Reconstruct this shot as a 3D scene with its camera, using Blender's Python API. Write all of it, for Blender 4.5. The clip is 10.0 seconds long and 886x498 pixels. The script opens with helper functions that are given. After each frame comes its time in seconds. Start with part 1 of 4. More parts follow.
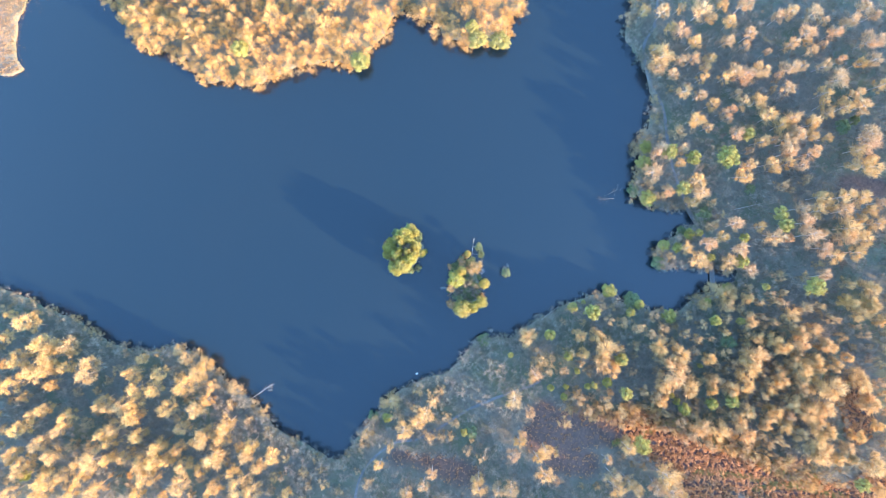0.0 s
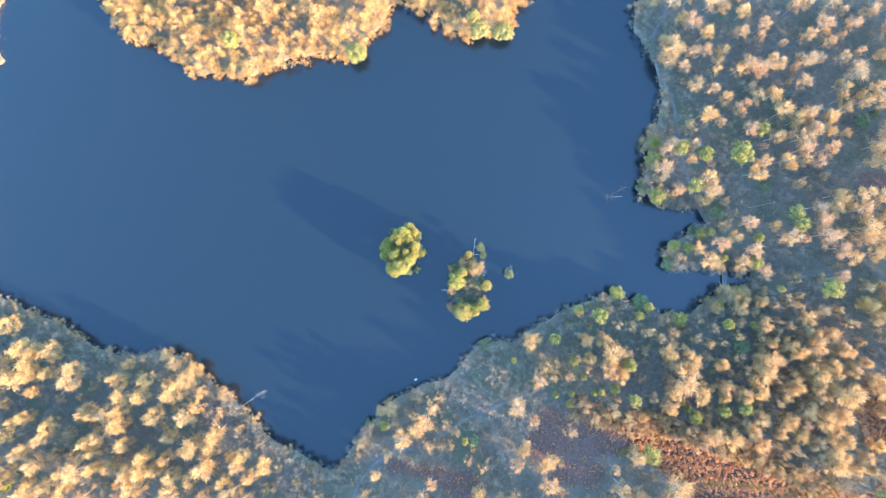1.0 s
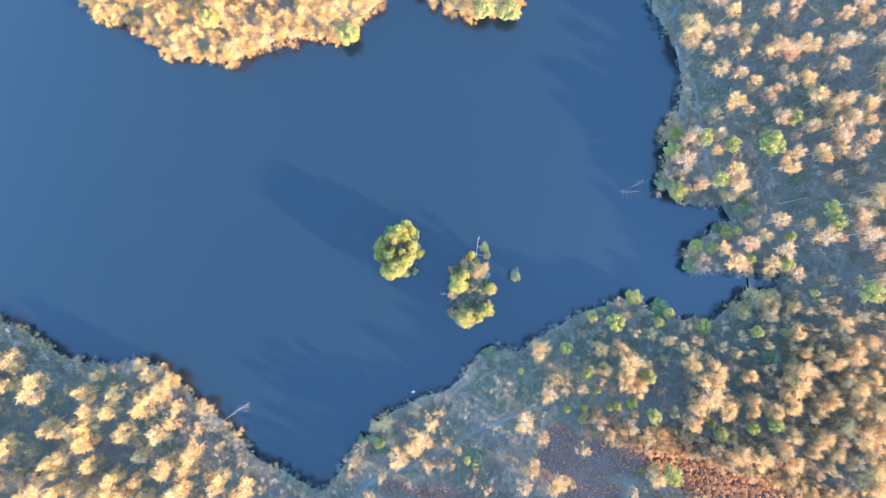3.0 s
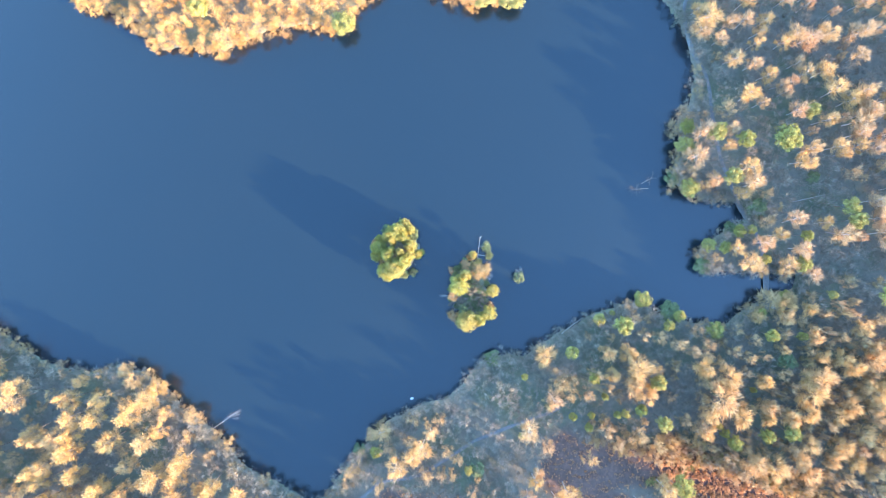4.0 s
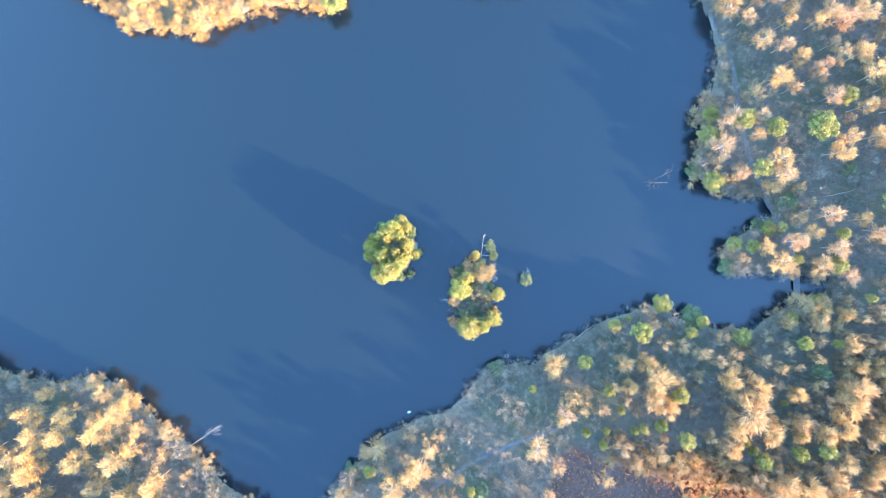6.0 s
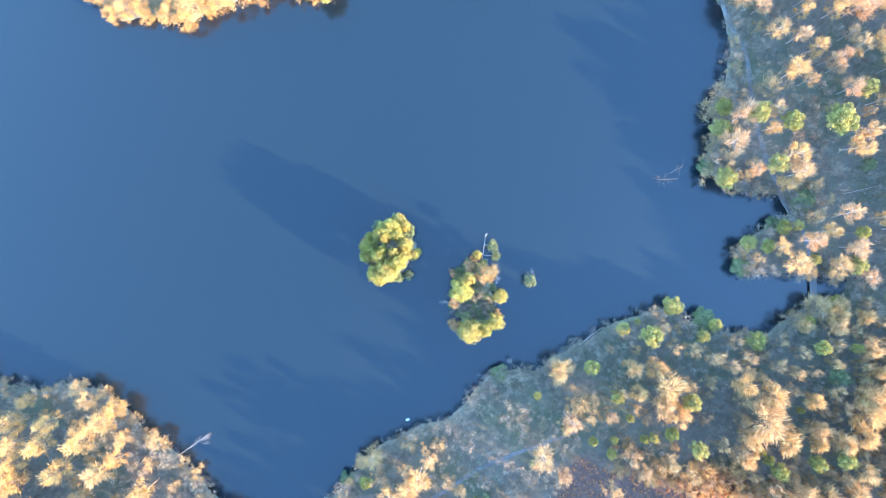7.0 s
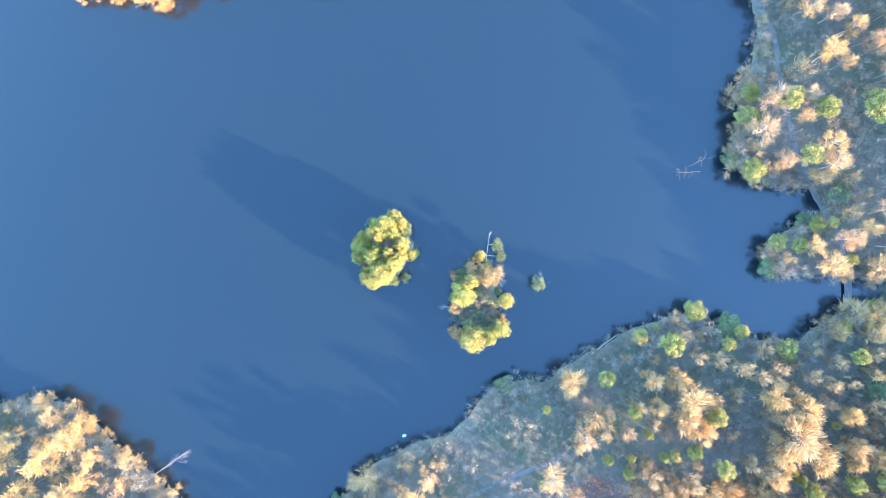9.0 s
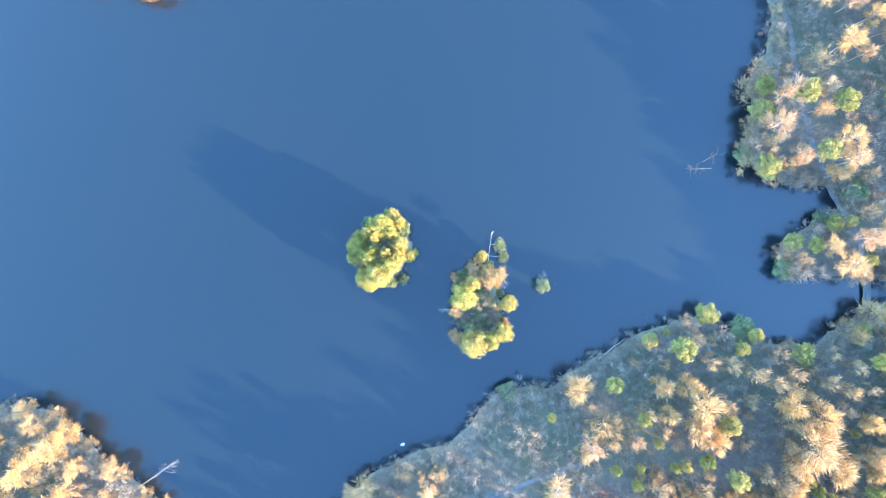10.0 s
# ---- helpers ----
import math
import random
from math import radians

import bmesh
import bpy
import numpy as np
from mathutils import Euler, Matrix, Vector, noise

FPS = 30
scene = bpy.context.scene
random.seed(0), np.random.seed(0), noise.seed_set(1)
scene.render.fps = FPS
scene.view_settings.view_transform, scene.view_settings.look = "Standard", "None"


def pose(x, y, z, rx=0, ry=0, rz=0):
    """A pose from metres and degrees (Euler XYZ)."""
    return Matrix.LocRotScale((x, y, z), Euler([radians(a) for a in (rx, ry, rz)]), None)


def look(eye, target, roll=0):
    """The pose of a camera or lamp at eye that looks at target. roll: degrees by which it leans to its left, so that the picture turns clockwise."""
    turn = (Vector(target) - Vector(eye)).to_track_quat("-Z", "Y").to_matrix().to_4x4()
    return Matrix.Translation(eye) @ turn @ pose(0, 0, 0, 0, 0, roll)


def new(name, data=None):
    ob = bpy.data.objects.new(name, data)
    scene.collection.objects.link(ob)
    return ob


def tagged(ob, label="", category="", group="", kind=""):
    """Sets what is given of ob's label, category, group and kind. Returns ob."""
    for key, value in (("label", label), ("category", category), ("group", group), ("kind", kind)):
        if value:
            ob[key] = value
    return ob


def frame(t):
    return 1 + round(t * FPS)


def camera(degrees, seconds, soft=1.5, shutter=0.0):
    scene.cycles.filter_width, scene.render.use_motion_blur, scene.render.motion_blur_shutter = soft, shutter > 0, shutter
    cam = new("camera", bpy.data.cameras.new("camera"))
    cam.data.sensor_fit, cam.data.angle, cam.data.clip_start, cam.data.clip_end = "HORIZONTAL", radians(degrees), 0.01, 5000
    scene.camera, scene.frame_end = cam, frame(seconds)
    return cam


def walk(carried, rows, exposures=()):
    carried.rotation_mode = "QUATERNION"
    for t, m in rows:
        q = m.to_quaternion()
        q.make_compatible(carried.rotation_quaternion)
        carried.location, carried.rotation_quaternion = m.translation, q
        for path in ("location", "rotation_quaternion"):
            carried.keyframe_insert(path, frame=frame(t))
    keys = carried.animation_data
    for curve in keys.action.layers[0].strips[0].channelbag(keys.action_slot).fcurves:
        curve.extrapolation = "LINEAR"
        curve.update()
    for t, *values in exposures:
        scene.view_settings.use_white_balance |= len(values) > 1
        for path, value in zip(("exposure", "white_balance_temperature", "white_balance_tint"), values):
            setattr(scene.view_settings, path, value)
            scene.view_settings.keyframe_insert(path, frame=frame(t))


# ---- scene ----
# ---------------------------------------------------------------- camera
cam = camera(66.0, 10.0, soft=0.9)
# seconds, east, north, height above the water, turn in degrees: a straight drop of a level drone that looks straight down
PATH = [
    (0.00, -0.00, 0.00, 204.50, 0.000),
    (0.50, -0.01, 0.04, 199.98, 0.015),
    (1.00, -0.02, 0.07, 195.53, 0.027),
    (1.50, -0.03, 0.08, 191.15, 0.035),
    (2.00, -0.04, 0.08, 186.85, 0.040),
    (2.50, -0.04, 0.07, 182.64, 0.042),
    (3.25, -0.04, 0.05, 176.48, 0.040),
    (4.00, -0.04, 0.01, 170.54, 0.031),
    (4.50, -0.04, -0.01, 166.69, 0.022),
    (5.00, -0.04, -0.04, 162.94, 0.011),
    (5.50, -0.03, -0.07, 159.28, -0.002),
    (6.25, -0.03, -0.10, 153.96, -0.025),
    (7.00, -0.02, -0.13, 148.84, -0.051),
    (7.50, -0.01, -0.14, 145.52, -0.071),
    (8.00, -0.00, -0.15, 142.29, -0.091),
    (8.50, 0.00, -0.15, 139.13, -0.112),
    (9.00, 0.01, -0.14, 136.03, -0.135),
    (9.50, 0.02, -0.13, 133.00, -0.157),
    (10.00, 0.02, -0.10, 130.03, -0.181),
]
walk(cam, [(t, pose(x, y, z, 0, 0, turn)) for t, x, y, z, turn in PATH],
     exposures=[(0.0, 3.61, 5340, 6), (2.5, 3.73, 5290, 6), (5.0, 3.86, 5240, 6), (7.5, 4.00, 5180, 6), (10.0, 4.11, 5120, 6)])

# ---------------------------------------------------------------- light
SUN_ELEVATION, SUN_AZIMUTH = radians(13.5), radians(119.5)      # azimuth clockwise from +y
world = bpy.data.worlds.new("world")
scene.world = world
world.use_nodes = True
wn = world.node_tree.nodes
sky = wn.new("ShaderNodeTexSky")
sky.sky_type, sky.sun_disc = "NISHITA", False
sky.sun_elevation, sky.sun_rotation = SUN_ELEVATION, SUN_AZIMUTH
sky.air_density, sky.dust_density, sky.ozone_density = 1.0, 0.3, 2.0
wn["Background"].inputs["Strength"].default_value = 0.15
world.node_tree.links.new(sky.outputs["Color"], wn["Background"].inputs["Color"])
sun = new("sun", bpy.data.lights.new("sun", "SUN"))
sun.data.energy, sun.data.angle, sun.data.color = 3.2, radians(0.6), (1.0, 0.60, 0.27)
to_sun = Vector((math.sin(SUN_AZIMUTH) * math.cos(SUN_ELEVATION), math.cos(SUN_AZIMUTH) * math.cos(SUN_ELEVATION), math.sin(SUN_ELEVATION)))
sun.matrix_world = look(to_sun * 400, (0, 0, 0))


# ---------------------------------------------------------------- materials
def material(name, rough=0.9, spec=0.2):
    m = bpy.data.materials.new(name)
    m.use_nodes = True
    b = m.node_tree.nodes["Principled BSDF"]
    b.inputs["Roughness"].default_value = rough
    b.inputs["Specular IOR Level"].default_value = spec
    return m, m.node_tree.nodes, m.node_tree.links, b


def ramp(nodes, links, fac, stops):
    r = nodes.new("ShaderNodeValToRGB")
    while len(r.color_ramp.elements) < len(stops):
        r.color_ramp.elements.new(0.5)
    for e, (p, c) in zip(r.color_ramp.elements, stops):
        e.position, e.color = p, (*c, 1)
    links.new(fac, r.inputs["Fac"])
    return r.outputs["Color"]


def mix(nodes, links, fac, a, b, blend="MIX"):
    n = nodes.new("ShaderNodeMix")
    n.data_type, n.blend_type = "RGBA", blend
    for sock, v in ((n.inputs[0], fac), (n.inputs[6], a), (n.inputs[7], b)):
        if isinstance(v, bpy.types.NodeSocket):
            links.new(v, sock)
        elif isinstance(v, tuple):
            sock.default_value = (*v, 1)
        else:
            sock.default_value = v
    return n.outputs[2]


def wave_noise(nodes, links, scale, detail=3.0, vector=None, rough=0.55):
    n = nodes.new("ShaderNodeTexNoise")
    n.inputs["Scale"].default_value, n.inputs["Detail"].default_value, n.inputs["Roughness"].default_value = scale, detail, rough
    if vector is not None:
        links.new(vector, n.inputs["Vector"])
    return n.outputs["Fac"]


def foliage(name, tones, rough=0.8, through_light=0.0, grain=0.9):
    """Leaves, needles or twigs: a tone for each plant by Object Info's Random, and lighter and darker clumps within it."""
    m, nodes, links, b = material(name, rough, 0.15)
    info = nodes.new("ShaderNodeObjectInfo")
    geo = nodes.new("ShaderNodeNewGeometry")
    step = 1.0 / (len(tones) - 1)
    tone = ramp(nodes, links, info.outputs["Random"], [(i * step, c) for i, c in enumerate(tones)])
    island = nodes.new("ShaderNodeMapRange")
    links.new(geo.outputs["Random Per Island"], island.inputs["Value"])
    island.inputs["To Min"].default_value, island.inputs["To Max"].default_value = 0.72, 1.22
    clump = nodes.new("ShaderNodeMapRange")
    links.new(wave_noise(nodes, links, grain, 2.0, geo.outputs["Position"]), clump.inputs["Value"])
    clump.inputs["From Min"].default_value, clump.inputs["From Max"].default_value = 0.3, 0.7
    clump.inputs["To Min"].default_value, clump.inputs["To Max"].default_value = 0.75, 1.2
    amount = nodes.new("ShaderNodeMath")
    amount.operation = "MULTIPLY"
    links.new(island.outputs[0], amount.inputs[0])
    links.new(clump.outputs[0], amount.inputs[1])
    scaled = nodes.new("ShaderNodeVectorMath")
    scaled.operation = "SCALE"
    links.new(tone, scaled.inputs[0])
    links.new(amount.outputs[0], scaled.inputs["Scale"])
    links.new(scaled.outputs[0], b.inputs["Base Color"])
    if through_light:
        leaf = nodes.new("ShaderNodeBsdfTranslucent")
        links.new(scaled.outputs[0], leaf.inputs["Color"])
        both = nodes.new("ShaderNodeMixShader")
        both.inputs[0].default_value = through_light
        links.new(b.outputs[0], both.inputs[1])
        links.new(leaf.outputs[0], both.inputs[2])
        links.new(both.outputs[0], nodes["Material Output"].inputs["Surface"])
    return m


def bark(name, dark, pale, scale=3.0):
    m, nodes, links, b = material(name, 0.85, 0.2)
    geo = nodes.new("ShaderNodeNewGeometry")
    links.new(ramp(nodes, links, wave_noise(nodes, links, scale, 5.0, geo.outputs["Position"], 0.7), [(0.35, dark), (0.62, pale)]), b.inputs["Base Color"])
    bump = nodes.new("ShaderNodeBump")
    bump.inputs["Strength"].default_value = 0.4
    links.new(wave_noise(nodes, links, scale * 6, 3.0, geo.outputs["Position"]), bump.inputs["Height"])
    links.new(bump.outputs[0], b.inputs["Normal"])
    return m


BIRCH_TWIG = foliage("birch_twigs", [(0.45, 0.295, 0.12), (0.47, 0.315, 0.135), (0.39, 0.28, 0.155), (0.46, 0.29, 0.155), (0.45, 0.305, 0.125)], through_light=0.15)
ASH_TWIG = foliage("ash_twigs", [(0.49, 0.315, 0.12), (0.46, 0.32, 0.145), (0.49, 0.315, 0.145), (0.47, 0.30, 0.12)], through_light=0.2)
HAZEL_TWIG = foliage("hazel_twigs", [(0.39, 0.265, 0.125), (0.35, 0.255, 0.13), (0.40, 0.265, 0.145), (0.34, 0.255, 0.12)], through_light=0.15)
ALDER_TWIG = foliage("alder_twigs", [(0.47, 0.28, 0.09), (0.43, 0.27, 0.105), (0.48, 0.295, 0.10), (0.46, 0.265, 0.095)], through_light=0.15)
LARCH_TWIG = foliage("larch_twigs", [(0.45, 0.285, 0.105), (0.40, 0.27, 0.125), (0.46, 0.305, 0.115), (0.435, 0.265, 0.105)], through_light=0.15)
SHRUB_TWIG = foliage("shrub_twigs", [(0.22, 0.20, 0.145), (0.26, 0.21, 0.16), (0.21, 0.20, 0.14), (0.27, 0.215, 0.165), (0.205, 0.20, 0.135)], through_light=0.1)
PINE_NEEDLE = foliage("evergreen_leaves", [(0.22, 0.21, 0.055), (0.27, 0.25, 0.07), (0.31, 0.27, 0.085), (0.24, 0.225, 0.06)], rough=0.8, through_light=0.2)
DARK_NEEDLE = foliage("dark_evergreen_leaves", [(0.13, 0.16, 0.08), (0.16, 0.18, 0.075), (0.14, 0.165, 0.085)], rough=0.8, through_light=0.15)
WILLOW_LEAF = foliage("willow_leaves", [(0.32, 0.305, 0.08), (0.38, 0.325, 0.10), (0.30, 0.295, 0.08), (0.35, 0.32, 0.085)], rough=0.85, through_light=0.45)
BRACKEN_MAT = foliage("dead_bracken", [(0.47, 0.25, 0.11), (0.47, 0.25, 0.11)], through_light=0.1, grain=0.25)
REED_MAT = foliage("dry_reeds", [(0.34, 0.22, 0.11), (0.34, 0.22, 0.11)], through_light=0.15, grain=0.3)
GRASS_MAT = foliage("rough_grass", [(0.30, 0.28, 0.10), (0.30, 0.28, 0.10)], through_light=0.15, grain=0.3)
BRUSH_MAT = foliage("undergrowth_twigs", [(0.17, 0.165, 0.12), (0.17, 0.165, 0.12)], through_light=0.1, grain=0.15)
SCRUB_MAT = foliage("scrub_twigs", [(0.215, 0.19, 0.145), (0.215, 0.19, 0.145)], through_light=0.1, grain=0.22)
WOOD_FAR = foliage("far_twigs", [(0.34, 0.25, 0.14), (0.34, 0.25, 0.14)], through_light=0.1, grain=0.2)
BIRCH_BARK = bark("birch_bark", (0.22, 0.18, 0.15), (0.55, 0.50, 0.44), 2.2)
BROWN_BARK = bark("brown_bark", (0.10, 0.08, 0.06), (0.26, 0.20, 0.15), 3.0)
DEAD_WOOD = bark("bleached_wood", (0.30, 0.27, 0.23), (0.50, 0.46, 0.40), 2.0)
PLANK_WOOD = bark("weathered_planks", (0.12, 0.12, 0.115), (0.22, 0.215, 0.205), 2.5)
STONE = bark("pale_stone", (0.35, 0.34, 0.31), (0.52, 0.51, 0.48), 3.0)


def ground_material():
    m, nodes, links, b = material("woodland_ground", 0.95, 0.1)
    geo = nodes.new("ShaderNodeNewGeometry")
    pos = geo.outputs["Position"]
    litter = ramp(nodes, links, wave_noise(nodes, links, 0.9, 6.0, pos, 0.7), [(0.25, (0.115, 0.105, 0.08)), (0.5, (0.155, 0.14, 0.105)), (0.75, (0.195, 0.172, 0.13))])
    moss = ramp(nodes, links, wave_noise(nodes, links, 2.5, 4.0, pos), [(0.3, (0.085, 0.10, 0.06)), (0.7, (0.13, 0.145, 0.08))])
    where = ramp(nodes, links, wave_noise(nodes, links, 0.07, 4.0, pos, 0.65), [(0.45, (0, 0, 0)), (0.62, (0.8, 0.8, 0.8))])
    wood = mix(nodes, links, where, litter, moss)
    fern = ramp(nodes, links, wave_noise(nodes, links, 1.2, 6.0, pos, 0.75), [(0.3, (0.06, 0.045, 0.038)), (0.5, (0.11, 0.075, 0.058)), (0.7, (0.17, 0.11, 0.08))])
    heath = nodes.new("ShaderNodeAttribute")
    heath.attribute_name = "heath"
    links.new(mix(nodes, links, heath.outputs["Fac"], wood, fern), b.inputs["Base Color"])
    bump = nodes.new("ShaderNodeBump")
    bump.inputs["Strength"].default_value, bump.inputs["Distance"].default_value = 0.6, 0.3
    links.new(wave_noise(nodes, links, 3.0, 5.0, pos, 0.7), bump.inputs["Height"])
    links.new(bump.outputs[0], b.inputs["Normal"])
    return m


def water_material():
    """Peaty, slightly cloudy lake water: a dim body colour that takes sun and shade, under a smooth surface that mirrors the sky."""
    m, nodes, links, b = material("lake_water", 0.21, 0.5)
    b.inputs["IOR"].default_value = 1.61
    geo = nodes.new("ShaderNodeNewGeometry")
    pos = geo.outputs["Position"]
    silt = wave_noise(nodes, links, 0.018, 4.0, pos, 0.6)
    links.new(ramp(nodes, links, silt, [(0.3, (0.0040, 0.0095, 0.0136)), (0.7, (0.0052, 0.0101, 0.0132))]), b.inputs["Base Color"])
    bump = nodes.new("ShaderNodeBump")
    bump.inputs["Strength"].default_value, bump.inputs["Distance"].default_value = 0.12, 0.05
    links.new(wave_noise(nodes, links, 1.3, 3.0, pos), bump.inputs["Height"])
    links.new(bump.outputs[0], b.inputs["Normal"])
    return m


def path_material():
    m, nodes, links, b = material("gravel_path", 0.9, 0.2)
    geo = nodes.new("ShaderNodeNewGeometry")
    pos = geo.outputs["Position"]
    base = ramp(nodes, links, wave_noise(nodes, links, 0.8, 5.0, pos, 0.7), [(0.3, (0.13, 0.127, 0.12)), (0.7, (0.21, 0.205, 0.19))])
    grit = ramp(nodes, links, wave_noise(nodes, links, 14.0, 2.0, pos), [(0.4, (0.8, 0.8, 0.8)), (0.6, (1, 1, 1))])
    links.new(mix(nodes, links, 1.0, base, grit, "MULTIPLY"), b.inputs["Base Color"])
    return m


# ---------------------------------------------------------------- the plan, in metres: x east, y north
WEST_SHORE = [
    (-146.2, -7.0), (-132.6, -11.4), (-125.9, -13.1), (-120.0, -16.2), (-114.0, -18.4), (-108.9, -20.4),
    (-104.7, -23.5), (-99.5, -27.2), (-92.8, -29.1), (-86.0, -29.8), (-80.0, -28.1), (-74.0, -30.1),
    (-69.0, -34.0), (-64.7, -38.6), (-59.6, -41.6), (-55.4, -45.9), (-51.1, -51.0), (-46.9, -54.9),
    (-41.8, -56.9), (-36.7, -60.0), (-31.6, -62.4),
]
SOUTH_SHORE = [
    (-29.2, -60.5), (-25.8, -55.6), (-23.6, -52.0), (-19.4, -47.7), (-14.3, -42.6), (-7.5, -38.7),
    (1.0, -36.2), (4.8, -32.8), (8.7, -27.5), (13.3, -25.3), (19.7, -26.0), (24.0, -22.6),
    (29.9, -19.5), (36.7, -15.8), (43.5, -13.1), (49.4, -11.7), (53.7, -15.5), (57.1, -14.1),
    (62.2, -17.3), (69.0, -18.9), (73.2, -15.8), (77.1, -12.6), (86.0, -11.0),
]
EAST_SHORE = [
    (86.9, -6.6), (79.2, -7.0), (71.6, -6.3), (65.6, -6.8), (62.4, -3.7), (63.9, 1.0),
    (68.9, 4.6), (74.5, 8.2), (72.8, 10.9), (65.6, 11.6), (60.0, 13.8), (55.9, 16.3),
    (56.6, 20.6), (58.0, 25.7), (57.0, 29.9), (58.3, 33.3), (60.8, 36.7), (61.7, 42.6),
    (60.8, 49.4), (58.3, 56.2), (54.0, 62.2), (53.2, 65.6), (54.9, 69.8), (55.7, 74.9),
    (57.4, 85.1), (55.4, 100.4),
]
PENINSULA = [
    (-106.0, 100.4), (-100.9, 85.1), (-98.0, 71.5), (-94.6, 66.1), (-89.0, 59.3), (-84.8, 58.4),
    (-81.4, 58.8), (-77.6, 55.4), (-74.2, 52.0), (-70.3, 48.6), (-65.2, 49.1), (-61.0, 49.9),
    (-54.2, 48.6), (-48.2, 52.0), (-43.2, 54.2), (-38.1, 54.5), (-31.3, 55.4), (-28.7, 53.7),
    (-23.6, 53.7), (-21.4, 58.8), (-16.3, 64.2), (-14.6, 68.5), (-10.5, 71.9), (-8.0, 68.5),
    (-3.2, 67.1), (1.0, 62.7), (6.1, 60.5), (11.2, 60.0), (17.2, 60.3), (20.2, 63.4),
    (20.2, 68.1), (23.6, 71.5), (24.5, 76.6), (24.8, 100.4),
]
SPIT = [
    (-118.8, 100.4), (-122.7, 76.6), (-126.1, 68.1), (-127.1, 58.8), (-124.4, 53.2), (-128.4, 51.0),
    (-133.2, 51.6), (-141.7, 57.9), (-145.1, 100.4),
]
FOOTPATH = [
    (64.7, 85.1), (63.4, 68.1), (60.5, 62.2), (60.1, 57.9), (62.2, 49.4), (65.6, 42.6),
    (66.9, 33.3), (68.6, 24.0), (71.8, 15.5), (74.6, 9.5), (78.5, 2.4), (80.4, -6.6),
    (80.4, -11.4), (80.9, -13.3),
]
SOUTH_PATH = [
    (29.1, -39.2), (25.7, -40.9), (19.7, -43.0), (14.6, -44.9), (7.8, -47.7), (4.8, -49.6), (-1.5, -53.6), (-7.4, -56.6), (-14.2, -57.8),
    (-19.6, -61.4), (-24.3, -67.3), (-26.3, -74.9), (-27.0, -84.0),
]
ISLANDS = [(-10.9, -0.2, 5.6, 6.4), (6.8, -10.2, 5.0, 8.0), (19.3, -6.7, 1.7, 1.7)]      # middle, half width, half depth
MAINLAND = [(-3000, -3000), (-3000, 60)] + WEST_SHORE + SOUTH_SHORE + EAST_SHORE + [(130, 400), (3000, 900), (3000, -3000)]
LAND = [np.array(p, float) for p in (MAINLAND, PENINSULA, SPIT)]
rng = np.random.default_rng(7)


def inside(poly, x, y):
    hit = np.zeros(np.shape(x), bool)
    x0, y0 = poly[-1]
    for x1, y1 in poly:
        if y0 != y1:
            hit ^= ((y1 > y) != (y0 > y)) & (x < (x0 - x1) * (y - y1) / (y0 - y1) + x1)
        x0, y0 = x1, y1
    return hit


def chain_distance(chain, x, y, closed=False):
    best = np.full(np.shape(x), 1e9)
    pts = list(chain) + ([chain[0]] if closed else [])
    for (ax, ay), (bx, by) in zip(pts, pts[1:]):
        dx, dy = bx - ax, by - ay
        u = np.clip(((x - ax) * dx + (y - ay) * dy) / (dx * dx + dy * dy + 1e-9), 0, 1)
        best = np.minimum(best, np.hypot(x - ax - u * dx, y - ay - u * dy))
    return best


def inland(x, y):
    """Metres inside the nearest of the large pieces of land."""
    s = np.full(x.shape, -1e9)
    for p in LAND:
        d = chain_distance(p, x, y, True)
        s = np.maximum(s, np.where(inside(p, x, y), d, -d))
    return s


NEAR_X, NEAR_Y = np.arange(-180.0, 181.0), np.arange(-130.0, 131.0)
NEAR = inland(*np.meshgrid(NEAR_X, NEAR_Y))      # the same on a one-metre grid, for speed


def shore(x, y):
    """Metres inland of the nearest shore; minus over the water."""
    x, y = np.asarray(x, float), np.asarray(y, float)
    wob = 0.5 * np.sin(x * 0.9 + 1.3 * np.sin(y * 0.53)) + 0.5 * np.sin(y * 1.1 + 1.7 * np.sin(x * 0.61))
    u, v = np.clip(x - NEAR_X[0], 0, len(NEAR_X) - 1.001), np.clip(y - NEAR_Y[0], 0, len(NEAR_Y) - 1.001)
    i, j = u.astype(int), v.astype(int)
    u, v = u - i, v - j
    s = (NEAR[j, i] * (1 - u) + NEAR[j, i + 1] * u) * (1 - v) + (NEAR[j + 1, i] * (1 - u) + NEAR[j + 1, i + 1] * u) * v
    far = (np.abs(x) > 179) | (np.abs(y) > 129)
    if far.any():
        s = np.where(far, inland(x, y), s)
    for cx, cy, a, b in ISLANDS:
        r = np.hypot((x - cx) / a, (y - cy) / b)
        s = np.maximum(s, (1 - r) * min(a, b))
    s = np.maximum(s, np.hypot(x / 420, (y - 120) / 420) * 420 - 420)      # the far side of the lake
    return s + 0.45 * wob


def height(x, y):
    s = shore(x, y)
    x, y = np.asarray(x, float), np.asarray(y, float)
    rise = 0.35 + 0.9 * (1 - np.exp(-np.maximum(s, 0) / 9.0)) + 0.12 * np.sin(x * 0.31 + y * 0.17) + 0.1 * np.sin(y * 0.43 - x * 0.23)
    t = np.clip((s - 0.6) / 1.4 + 0.5, 0, 1)
    t = t * t * (3 - 2 * t)
    return -1.2 + t * (1.2 + rise)


